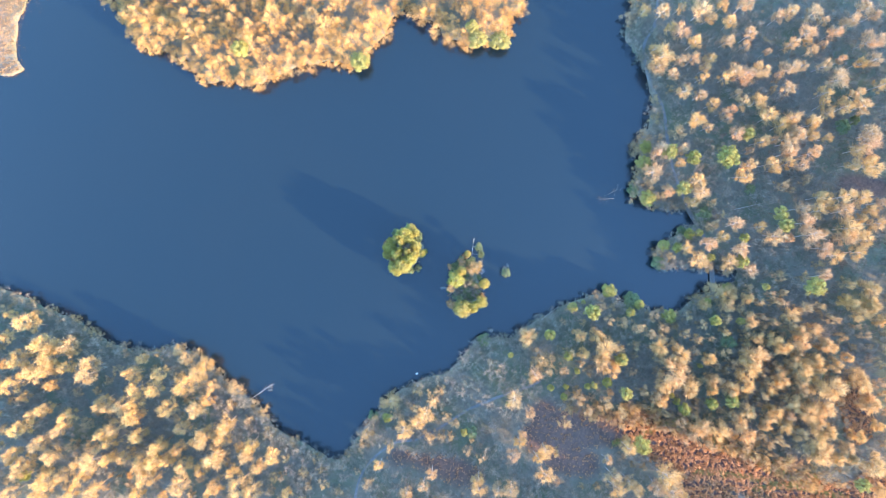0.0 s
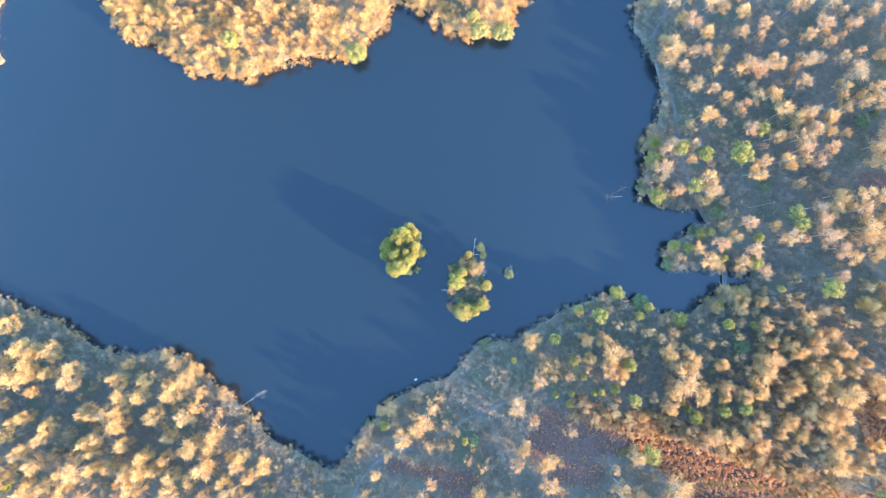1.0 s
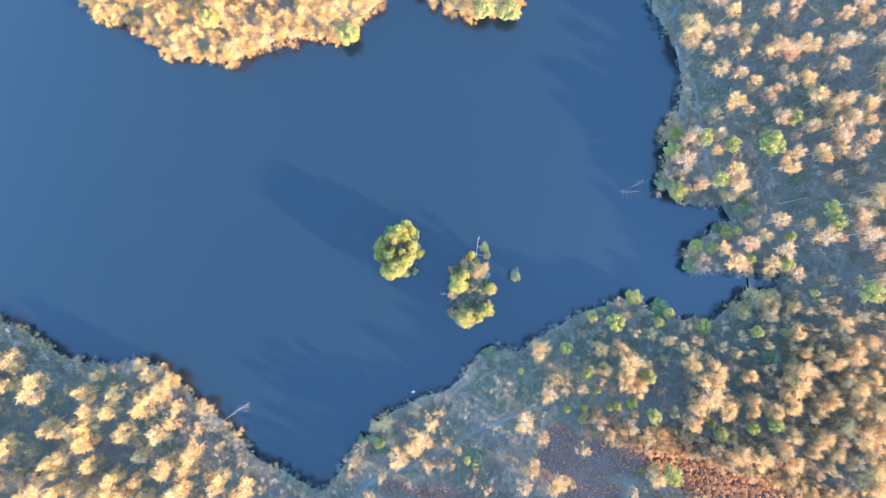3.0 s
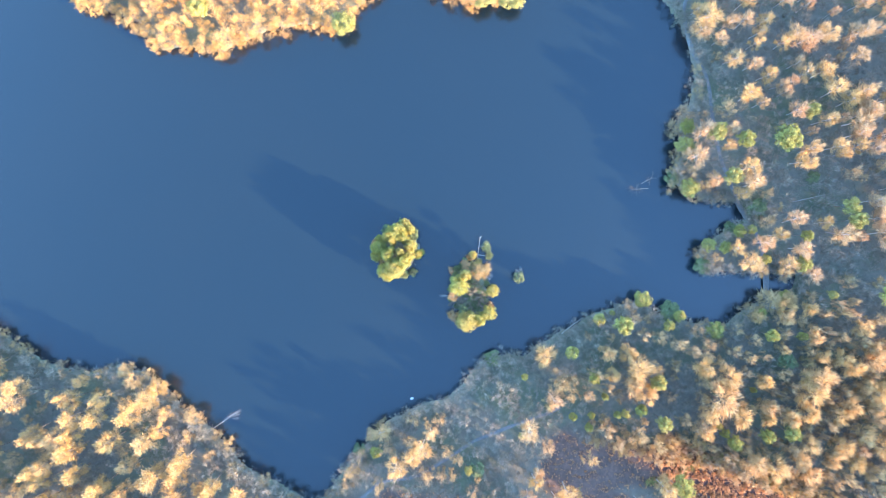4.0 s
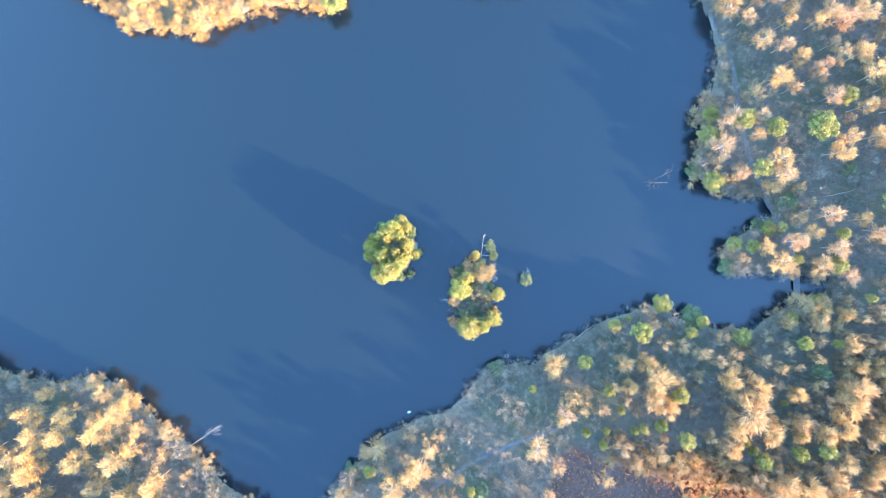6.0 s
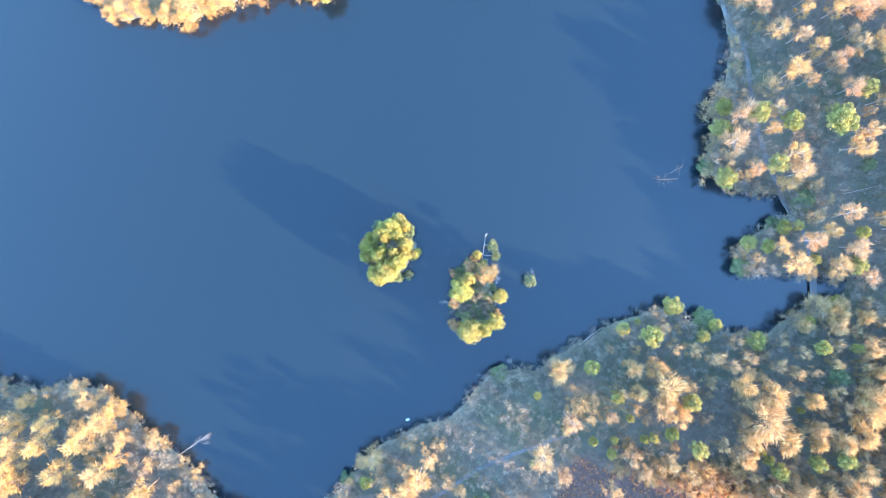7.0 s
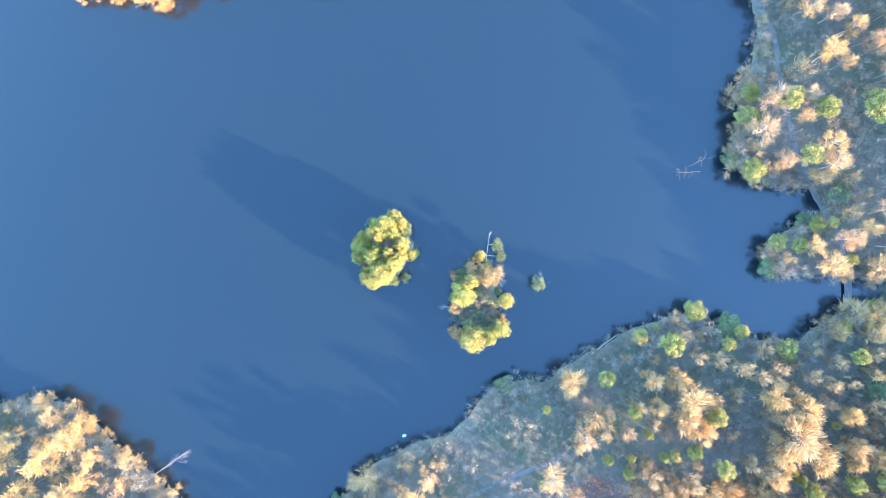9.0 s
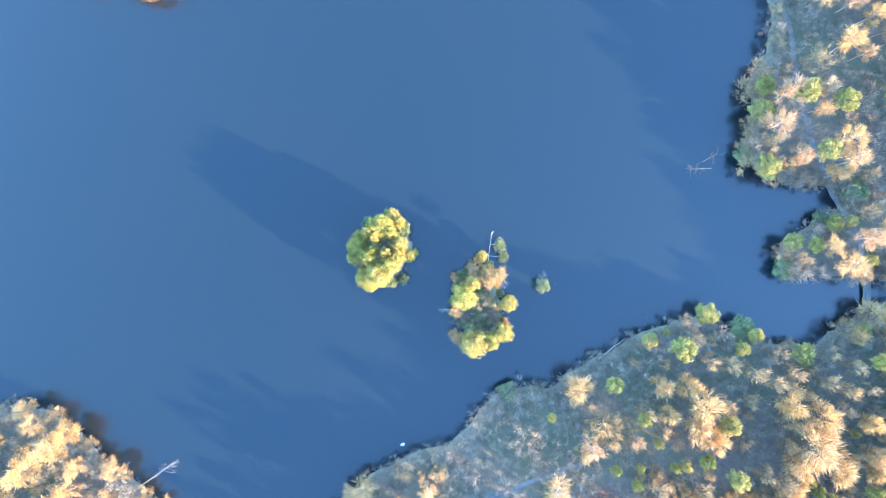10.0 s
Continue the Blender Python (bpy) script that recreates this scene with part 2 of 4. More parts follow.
def heath_at(x, y):
    """1 on the open bracken heath south-east of the lake, 0 in the woods."""
    x, y = np.asarray(x, float), np.asarray(y, float)
    n = 2.2 * np.sin(x * 0.21 + 0.7) + 1.8 * np.sin(y * 0.33 + x * 0.12)
    chains = (
        (5.6, [(55.8, -51.8), (66.8, -59.2), (80.3, -64.6), (95.4, -69.3), (112.3, -74.0), (132.2, -81.6)]),
        (6.0, [(28.8, -54.6), (39.8, -55.1), (51.6, -54.6)]),
        (4.5, [(35.6, -60.5), (43.2, -63.1)]),
        (4.0, [(120.7, -43.7), (124.1, -52.1)]),
        (5.0, [(74.4, -70.7), (82.8, -73.2)]),
        (3.2, [(-13.3, -61.4), (-4.0, -63.1), (10.3, -67.3)]),
        (3.5, [(29.7, -49.6), (26.3, -53.8)]),
        (3.0, [(120.7, 18.7), (130.9, 18.7)]),
        # unseen stretch, added to keep trees off the sun's way to the heath
        (24.0, [(131.8, -90.7), (189.6, -118.8), (257.6, -157.8)]),
    )
    return np.clip(np.max([w - chain_distance(line, x, y) + 0.45 * n for w, line in chains], axis=0) / 3.0 + 0.5, 0, 1)


def mesh_of(name, verts, faces, mat, smooth=False):
    me = bpy.data.meshes.new(name)
    me.from_pydata(np.asarray(verts).tolist(), [], faces if isinstance(faces, list) else faces.tolist())
    me.materials.append(mat)
    if smooth:
        me.polygons.foreach_set("use_smooth", np.ones(len(me.polygons), bool))
    return me


def link_part(name, me, parent, label=""):
    ob = new(name, me)
    ob.parent = parent
    return tagged(ob, label) if label else ob


def spread(fine, step, far, count):
    """Grid lines: even ones within the place, ever wider ones out to the horizon."""
    inner = np.arange(-fine, fine + step / 2, step)
    out = fine + (far - fine) * (np.linspace(0, 1, count + 1)[1:] ** 2.5)
    return np.concatenate([-out[::-1], inner, out])


def build_ground():
    xs, ys = spread(150, 1.0, 3500, 14), spread(100, 1.0, 3500, 14)
    gx, gy = np.meshgrid(xs, ys)
    gz = height(gx, gy)
    verts = np.stack([gx, gy, gz], -1).reshape(-1, 3)
    nx, ny = len(xs), len(ys)
    i = (np.arange(ny - 1)[:, None] * nx + np.arange(nx - 1)).ravel()
    me = mesh_of("ground", verts, np.stack([i, i + 1, i + nx + 1, i + nx], 1), ground_material(), True)
    me.attributes.new("heath", "FLOAT", "POINT").data.foreach_set("value", heath_at(gx, gy).ravel().astype(np.float32))
    tagged(new("ground", me), "leaf-strewn woodland soil, moss and rusty heath round the lake", "ground", kind="structure")


def build_water():
    xs, ys = spread(160, 8.0, 3400, 5), spread(160, 8.0, 3400, 5)
    gx, gy = np.meshgrid(xs, ys)
    nx, ny = len(xs), len(ys)
    i = (np.arange(ny - 1)[:, None] * nx + np.arange(nx - 1)).ravel()
    keep = shore(gx.ravel()[i], gy.ravel()[i]) < 60
    i = i[keep]
    me = mesh_of("water", np.stack([gx, gy, 0 * gx], -1).reshape(-1, 3), np.stack([i, i + 1, i + nx + 1, i + nx], 1), water_material())
    tagged(new("water", me), "calm deep blue lake with long tree shadows on it", "water", kind="structure")


build_ground()
build_water()


def smooth_line(points, step):
    """A Catmull-Rom line through the points."""
    p = np.array(points, float)
    p = np.concatenate([[2 * p[0] - p[1]], p, [2 * p[-1] - p[-2]]])
    out = []
    for a, b, c, d in zip(p, p[1:], p[2:], p[3:]):
        n = max(2, int(np.hypot(*(c - b)) / step))
        for u in np.arange(n) / n:
            out.append(0.5 * (2 * b + (c - a) * u + (2 * a - 5 * b + 4 * c - d) * u * u + (3 * b - a - 3 * c + d) * u ** 3))
    return np.array(out + [p[-2]])


def build_track(name, points, width, mat, label, lift=0.05):
    line = smooth_line(points, 0.8)
    way = np.gradient(line, axis=0)
    way /= np.linalg.norm(way, axis=1)[:, None]
    side = np.stack([-way[:, 1], way[:, 0]], 1)
    n = np.arange(len(line))
    wide = width * (1 + 0.12 * np.sin(n * 0.9) + 0.08 * np.sin(n * 2.3))
    rows = []
    for k in (-0.5, -0.2, 0.2, 0.5):
        q = line + side * (wide * k)[:, None]
        z = np.maximum(height(q[:, 0], q[:, 1]), 0.2) + lift * (1 if abs(k) < 0.4 else -0.6)
        rows.append(np.column_stack([q, z]))
    verts = np.concatenate(rows)
    m = len(line)
    faces = [(r * m + i, r * m + i + 1, (r + 1) * m + i + 1, (r + 1) * m + i) for r in range(3) for i in range(m - 1)]
    faces = [f[::-1] for f in faces]
    tagged(new(name, mesh_of(name, verts, faces, mat, True)), label, "path", kind="structure")
    return line


GRAVEL = path_material()
path_line = np.concatenate([
    build_track("footpath", FOOTPATH, 1.1, GRAVEL, "narrow pale gravel footpath along the wooded east shore", 0.08),
    build_track("footpath", SOUTH_PATH, 1.0, GRAVEL, "pale gravel footpath curving through scrub by the bay", 0.08)])


# ---------------------------------------------------------------- plants: shapes
def blades(start, way, length, width, r, face=None, loose=0.5):
    """Thin three-cornered twigs or leaves, which may all turn their flat side one way: verts and faces."""
    n = len(start)
    side = np.cross(way, r.normal(size=(n, 3)) * (1.0 if face is None else loose) + (0.0 if face is None else face))
    side /= np.linalg.norm(side, axis=1)[:, None] + 1e-9
    side *= (np.asarray(width) * 0.5)[:, None]
    v = np.stack([start - side, start + side, start + way * np.asarray(length)[:, None]], 1).reshape(-1, 3)
    return v, np.arange(3 * n).reshape(-1, 3)


def tube(points, radii, sides):
    """A tapered round limb along points."""
    p = np.asarray(points, float)
    way = np.gradient(p, axis=0)
    way /= np.linalg.norm(way, axis=1)[:, None] + 1e-9
    ref = np.where(np.abs(way[:, 2:3]) > 0.9, [[1.0, 0, 0]], [[0, 0, 1.0]])
    a = np.cross(way, ref)
    a /= np.linalg.norm(a, axis=1)[:, None]
    b = np.cross(way, a)
    ang = np.arange(sides) * 2 * np.pi / sides
    v = p[:, None] + np.asarray(radii)[:, None, None] * (np.cos(ang)[None, :, None] * a[:, None] + np.sin(ang)[None, :, None] * b[:, None])
    f = []
    for i in range(len(p) - 1):
        for j in range(sides):
            k = (j + 1) % sides
            f.append((i * sides + j, i * sides + k, (i + 1) * sides + k, (i + 1) * sides + j))
    return v.reshape(-1, 3), f


class Pile:
    """Gathers pieces into one mesh."""
    def __init__(self):
        self.v, self.f, self.n = [], [], 0

    def add(self, v, f):
        self.f += [tuple(int(i) + self.n for i in q) for q in f]
        self.v.append(np.asarray(v))
        self.n += len(v)

    def mesh(self, name, mat, smooth=False):
        return mesh_of(name, np.concatenate(self.v), self.f, mat, smooth)


def unit(v):
    return v / (np.linalg.norm(v, axis=-1, keepdims=True) + 1e-9)


def bare_tree(seed, h, base, radius, lobes, twigs, twig, width, flare=0.6, wood=BIRCH_BARK, fuzz=BIRCH_TWIG, stems=1, taper=0.0, limbs=True, loose=0.42):
    """A leafless tree: a trunk that forks into limbs, and a crown of clumps of fine twigs that reach up and outwards. Returns the two meshes."""
    r = np.random.default_rng(seed)
    trunk, crown = Pile(), Pile()
    low, deep = h * base, h * (1 - base)
    for s in range(stems):
        lean = r.normal(size=2) * (0.02 * h if stems == 1 else 0.12 * h)
        knots = 6 if stems == 1 else 4
        zs = np.linspace(-0.4, h * 0.93, knots)
        bend = r.normal(size=(knots, 2)) * 0.01 * h
        bend[:2] = 0
        axis = np.column_stack([lean[0] * (np.maximum(zs, 0) / h) ** 1.4 + bend[:, 0], lean[1] * (np.maximum(zs, 0) / h) ** 1.4 + bend[:, 1], zs])
        rad = np.interp(zs / h, [-0.1, 0.0, 0.15, 1.0], [1.5, 1.25, 0.9, 0.1]) * h * 0.0105 / stems ** 0.5
        trunk.add(*tube(axis, rad, knots))
        count = lobes // stems
        for i in range(count):
            u = (i + r.uniform(0.1, 0.9)) / count
            z = low + deep * (0.12 + 0.8 * u)
            wide = radius * np.sqrt(max(0.05, 1 - (2 * (0.12 + 0.8 * u) - 0.85) ** 2 * 0.9)) * (1 - taper * u)
            az = i * 2.39996 + r.uniform(-1.0, 1.0) + s * 2.1
            away = wide * r.uniform(0.15, 0.95) ** 0.8
            at = np.array([np.interp(z, zs, axis[:, 0]), np.interp(z, zs, axis[:, 1]), 0])
            c = at + np.array([np.cos(az) * away, np.sin(az) * away, z])
            fork = np.array([np.interp(z - away * flare - 0.5, zs, axis[:, k]) for k in range(3)])
            if limbs:
                trunk.add(*tube(np.array([fork, 0.5 * (fork + c) + r.normal(size=3) * 0.06 * radius, c]), np.array([0.045, 0.03, 0.012]) * (h / 12), 3))
            n = int(twigs * r.uniform(0.5, 1.5))
            start = c + r.normal(size=(n, 3)) * np.array([0.15, 0.15, 0.15]) * radius * r.uniform(0.7, 1.3)
            way = unit(unit(start - fork) * 1.0 + r.normal(size=(n, 3)) * loose + np.array([0, 0, 0.1]))
            crown.add(*blades(start, way, r.uniform(0.5, 1.3, n) * twig, r.uniform(0.7, 1.3, n) * width, r, unit(start - c), 0.6))
    return trunk.mesh("trunk", wood, True), crown.mesh("crown", fuzz)


def leafy_tree(seed, h, radius, lobes, leaves, leaf, fuzz, wood=BROWN_BARK, flat=0.8, low=0.25, lump=1.0):
    """An evergreen or a tree still in leaf: trunk with limbs, and a crown of many leafy clumps."""
    r = np.random.default_rng(seed)
    trunk, crown = Pile(), Pile()
    zs = np.linspace(-0.4, h * 0.85, 6)
    axis = np.column_stack([r.normal(size=6) * 0.02 * h, r.normal(size=6) * 0.02 * h, zs])
    axis[:2, :2] = 0
    trunk.add(*tube(axis, np.linspace(1.2, 0.25, 6) * h * 0.017, 6))
    mid = np.array([0, 0, h - radius * flat])
    for i in range(lobes):
        u = (i + 0.5) / lobes
        zz = 1 - u * (1.15 + low)
        rr = np.sqrt(max(0.0, 1 - zz * zz))
        az = i * 2.39996 + r.uniform(-0.3, 0.3)
        away = r.uniform(0.5, 0.9)
        c = mid + radius * away * np.array([rr * np.cos(az), rr * np.sin(az), zz * flat]) + r.normal(size=3) * 0.08 * radius
        size = radius * r.uniform(0.26, 0.44) * lump
        at = np.array([np.interp(min(c[2] - 0.3 * size, h * 0.8), zs, axis[:, k]) for k in range(3)])
        trunk.add(*tube(np.linspace(at, c, 3), [0.06, 0.045, 0.02], 3))
        d = unit(r.normal(size=(leaves, 3)))
        d[:, 2] = np.where(d[:, 2] < -0.4, -d[:, 2], d[:, 2])
        start = c + d * size * r.uniform(0.55, 1.0, leaves)[:, None] * np.array([1, 1, 0.85])
        way = unit(np.cross(d, r.normal(size=(leaves, 3))) + d * r.uniform(0.0, 0.6, leaves)[:, None])
        crown.add(*blades(start, way, r.uniform(0.7, 1.3, leaves) * leaf, r.uniform(0.6, 1.1, leaves) * leaf, r, d, 0.45))
    return trunk.mesh("trunk", wood, True), crown.mesh("crown", fuzz)


def plant_makers(name, label, category, builds):
    """Each build becomes one standing pattern; planting copies it with its parts."""
    made = []
    for trunk, crown in builds:
        made.append((name, label, category, trunk, crown, sum(v.co.z for v in crown.vertices) / len(crown.vertices)))
    return made


def plant(pattern, x, y, scale, turn, group, tilt=(0.0, 0.0), z=None, label="", tall=1.0):
    name, lab, category, trunk, crown, _ = pattern
    root = new(name)
    root.empty_display_size = 0.3
    for part_name, me in (("trunk", trunk), ("crown", crown)):
        link_part(part_name, me, root)
    ground_z = float(height(x, y)) if z is None else z
    root.matrix_basis = pose(x, y, max(ground_z, -0.4), tilt[0], tilt[1], turn) @ Matrix.Diagonal((scale, scale, scale * tall, 1))
    return tagged(root, label or lab, category, group)


BIRCH = plant_makers("birch_tree", "tall leafless birch with fine tan twigs on woodland ground", "tree",
                     [bare_tree(100 + i, 13.0, 0.38, 2.1 + 0.3 * (i % 3), 19, 88, 1.0, 0.115, flare=0.8, loose=0.36) for i in range(7)])
ASH = plant_makers("ash_tree", "broad bare ash with a rounded tan crown", "tree",
                   [bare_tree(150 + i, 11.0, 0.38, 2.2 + 0.35 * (i % 3), 22, 84, 1.1, 0.12, flare=0.7, loose=0.28, wood=BROWN_BARK, fuzz=ASH_TWIG) for i in range(6)])
ALDER = plant_makers("alder_tree", "bare alder with dense orange-tan twigs above the water", "tree",
                     [bare_tree(170 + i, 10.0, 0.15, 2.9, 20, 88, 0.6, 0.12, flare=0.6, wood=BROWN_BARK, fuzz=ALDER_TWIG) for i in range(5)])
LARCH = plant_makers("larch_tree", "slender bare larch with feathery golden twigs in the wood", "tree",
                     [bare_tree(200 + i, 14.0, 0.28, 2.1 + 0.25 * (i % 2), 22, 95, 0.6, 0.115, flare=0.4, wood=BROWN_BARK, fuzz=LARCH_TWIG, taper=0.3) for i in range(6)])
SHRUB = plant_makers("willow_shrub", "grey-brown bare willow shrub in the undergrowth", "shrub",
                     [bare_tree(300 + i, 5.0, 0.2, 1.65, 9, 37, 0.7, 0.09, flare=1.0, wood=BROWN_BARK, fuzz=SHRUB_TWIG, stems=3) for i in range(6)])
PINE = plant_makers("holly_tree", "rounded glossy bright green evergreen among bare trees", "tree",
                    [leafy_tree(400 + i, 8.5, 2.5, 42, 95, 0.24, PINE_NEEDLE, flat=0.95, lump=0.82) for i in range(4)])
DARK = plant_makers("pine_or_dark_bush", "dark green pine or low dark bush with layered clumps", "tree",
                    [leafy_tree(500 + i, 8.0, 2.5, 20, 150, 0.27, DARK_NEEDLE, flat=1.1, low=0.5) for i in range(3)])
WILLOW = plant_makers("willow_tree", "low yellow-green willow still in leaf on the islet", "tree",
                      [leafy_tree(600 + i, 8.0, 2.5, 90, 66, 0.2, WILLOW_LEAF, flat=1.25, low=0.6, lump=0.72) for i in range(4)])
SALLOW = plant_makers("sallow_bush", "low bare sallow with pinkish tan twigs on the islet", "shrub",
                      [bare_tree(650 + i, 7.0, 0.15, 2.2, 22, 110, 0.7, 0.085, flare=0.6, wood=DEAD_WOOD, fuzz=HAZEL_TWIG) for i in range(3)])
SAPLING = plant_makers("birch_sapling", "low bushy birch sapling with pale tan twigs", "shrub",
                       [bare_tree(680 + i, 4.2, 0.1, 1.6, 12, 62, 0.75, 0.08, flare=0.9, limbs=False) for i in range(3)])
HAZEL = plant_makers("hazel_bush", "bare hazel bush with soft pinkish-tan twigs", "shrub",
                     [bare_tree(660 + i, 5.6, 0.15, 1.9, 14, 58, 0.7, 0.1, flare=0.9, wood=BROWN_BARK, fuzz=HAZEL_TWIG) for i in range(4)])
SNAG = plant_makers("dead_tree", "bleached white dead tree with bare branches", "tree",
                    [bare_tree(700 + i, 4.0, 0.1, 2.0, 12, 26, 0.8, 0.05, flare=0.8, wood=DEAD_WOOD, fuzz=DEAD_WOOD) for i in range(2)])

# ---------------------------------------------------------------- plants: places (x, y of the crown's middle in metres)
placed = []


def on_land(x, y, least):
    """The nearest spot uphill that is at least so far from the water."""
    for _ in range(30):
        s = float(shore(x, y))
        if s >= least:
            break
        gx, gy = float(shore(x + 0.4, y)) - s, float(shore(x, y + 0.4)) - s
        n = math.hypot(gx, gy) + 1e-6
        x, y = x + 0.3 * gx / n, y + 0.3 * gy / n
    return x, y


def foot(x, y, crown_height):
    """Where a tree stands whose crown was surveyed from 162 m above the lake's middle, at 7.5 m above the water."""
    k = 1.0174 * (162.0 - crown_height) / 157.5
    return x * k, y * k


def sow(patterns, spots, size, group, spread_size=0.12, tall=1.0, even=0.0, dry=0.4, surveyed=False):
    for spot in spots:
        s = (spot[2] if len(spot) > 2 else size) * (1 + spread_size * rng.uniform(-1, 1))
        kind = patterns[rng.integers(len(patterns))]
        lift = s ** -even * tall * min(1.0, 0.52 + 0.065 * max(0.0, float(shore(spot[0], spot[1]))))      # trees at the water's edge stay low
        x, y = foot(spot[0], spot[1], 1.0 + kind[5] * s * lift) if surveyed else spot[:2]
        x, y = on_land(x, y, dry)
        plant(kind, x, y, s, rng.uniform(0, 360), group, (rng.normal() * 2.5, rng.normal() * 2.5), tall=lift)
        placed.append((x, y, 0.5))


EVERGREENS_NEAR = [
    (88.2, 33.1, 0.73), (58.8, 29.8, 0.73), (66.1, 28.7, 0.91), (72.5, 27.0, 0.85), (58.3, 25.1, 0.97), (84.0, 27.0, 1.33),
    (59.3, 15.1, 0.91), (70.2, 17.3, 0.91), (64.1, 1.0, 0.79), (67.7, 0.7, 0.61), (71.8, 4.7, 0.67), (74.2, 4.7, 0.48),
    (77.8, -2.8, 0.55), (87.3, 3.4, 0.55), (86.9, -3.9, 0.85), (81.2, -9.1, 0.73), (100.0, 7.0, 0.85), (97.9, 10.7, 0.79),
    (48.2, -12.5, 0.85), (37.6, -16.9, 0.61), (43.6, -18.6, 0.91), (54.1, -18.2, 0.61), (57.3, -16.1, 0.55), (65.6, -19.4, 0.91),
    (76.7, -15.3, 0.48), (78.8, -20.7, 0.67), (36.5, -31.1, 0.55), (51.4, -31.9, 0.79),
]
EVERGREENS_INNER = [
    (30.9, -24.7, 0.67), (31.7, -40.4, 0.42), (34.7, -42.7, 0.39),
    (38.6, -35.2, 0.36), (47.9, -38.6, 0.55), (43.6, -39.7, 0.42), (41.7, -39.4, 0.36), (35.8, -39.7, 0.36), (53.1, -41.4, 0.79),
    (66.1, -42.2, 0.36), (67.7, -44.3, 0.42), (70.2, -46.7, 0.67), (78.0, -44.6, 0.67), (83.5, -44.3, 0.85), (74.2, -34.2, 0.30),
    (40.5, -15.3, 0.30), (108.4, -11.6, 1.15), (93.0, -10.9, 0.42), (86.0, -20.7, 0.42), (57.1, -58.1, 1.03), (-16.1, -49.0, 0.61),
    (5.5, -53.2, 0.42), (18.7, -45.1, 0.30), (19.7, -30.8, 0.36), (-120.8, -66.1, 0.67), (-58.5, 58.5, 1.06), (-24.3, 54.2, 1.29),
    (9.9, 61.2, 1.21), (8.3, 64.5, 0.76), (16.4, 60.4, 1.29), (121.5, -68.5, 0.91),
]
PINES = [
    (52.3, 17.7, 0.73), (62.5, -3.9, 0.85), (54.4, -14.5, 1.09), (82.4, -26.7, 0.79), (8.3, -53.2, 0.73), (-20.2, -48.4, 0.61),
    (11.6, -26.2, 0.79), (75.5, 9.9, 0.91), (88.9, 17.3, 0.55), (119.0, 37.3, 0.55), (115.8, 35.7, 0.85), (59.6, 24.6, 0.73),
    (68.5, 5.9, 0.67),
]
EAST_TREES_NEAR = [
    (64.1, 69.0, 0.94), (68.4, 69.8, 0.59), (58.0, 68.5, 0.71), (74.7, 68.9, 1.18), (77.2, 67.2, 0.71), (83.4, 65.6, 0.88),
    (81.2, 70.5, 0.71), (86.9, 70.5, 0.82), (69.4, 63.3, 1.00), (66.1, 64.3, 0.65), (72.6, 59.6, 0.82), (82.5, 60.4, 0.82),
    (64.5, 55.5, 1.18), (62.0, 53.1, 1.12), (66.6, 50.6, 0.65), (61.2, 58.0, 0.76), (68.7, 54.5, 0.71), (72.3, 54.7, 0.76),
    (77.0, 54.7, 0.76), (75.7, 52.3, 0.59), (75.2, 49.7, 0.65), (70.0, 46.4, 0.88), (74.7, 44.6, 0.76), (77.8, 42.0, 0.71),
    (84.0, 51.4, 1.12), (82.1, 49.8, 0.76), (87.3, 50.6, 1.00), (88.4, 61.7, 0.76),
]
EAST_TREES_INNER = [
    (87.6, 58.8, 0.59), (85.3, 44.9, 0.59), (86.9, 41.7, 0.82), (83.7, 40.9, 0.53), (80.8, 39.6, 0.53), (82.7, 37.9, 0.59),
    (74.2, 37.3, 1.06), (76.7, 35.2, 0.59), (85.6, 33.5, 0.82), (97.0, 66.9, 0.76), (100.3, 68.2, 0.94), (107.8, 69.4, 0.88),
    (109.7, 65.3, 0.65), (105.5, 62.4, 0.88), (113.3, 62.8, 0.82), (117.6, 65.3, 0.88), (122.3, 69.8, 1.00), (124.7, 67.7, 0.71),
    (123.9, 60.4, 1.18), (100.6, 59.4, 0.76), (105.7, 60.1, 0.53), (106.8, 57.5, 0.59), (109.9, 59.1, 0.47), (93.5, 56.8, 0.47),
    (91.5, 51.4, 1.00), (100.1, 51.9, 0.94), (103.5, 53.1, 0.71), (100.3, 46.6, 0.82),
]
EAST_TREES_MIDDLE = [
    (110.4, 53.1, 0.82), (114.9, 54.2, 0.53), (115.6, 49.8, 1.12), (120.6, 53.9, 0.65), (124.4, 55.0, 0.82), (110.4, 44.9, 0.76),
    (119.0, 44.9, 1.00), (91.8, 42.8, 0.94), (110.1, 41.4, 0.65), (121.5, 41.2, 1.06), (116.6, 40.9, 0.88), (101.1, 38.4, 0.88),
    (94.6, 38.1, 1.00), (98.2, 35.7, 0.88), (107.1, 36.3, 0.88), (111.7, 39.2, 0.71), (124.7, 33.5, 1.18), (101.9, 32.7, 1.00),
    (106.8, 32.7, 0.71), (111.4, 32.2, 0.59), (126.7, 47.4, 0.82), (91.8, 31.1, 0.82), (95.4, 31.1, 0.59), (100.3, 31.1, 1.24),
    (102.7, 33.5, 0.88), (100.0, 27.8, 1.00), (106.8, 27.8, 0.88), (103.5, 24.6, 0.76),
]
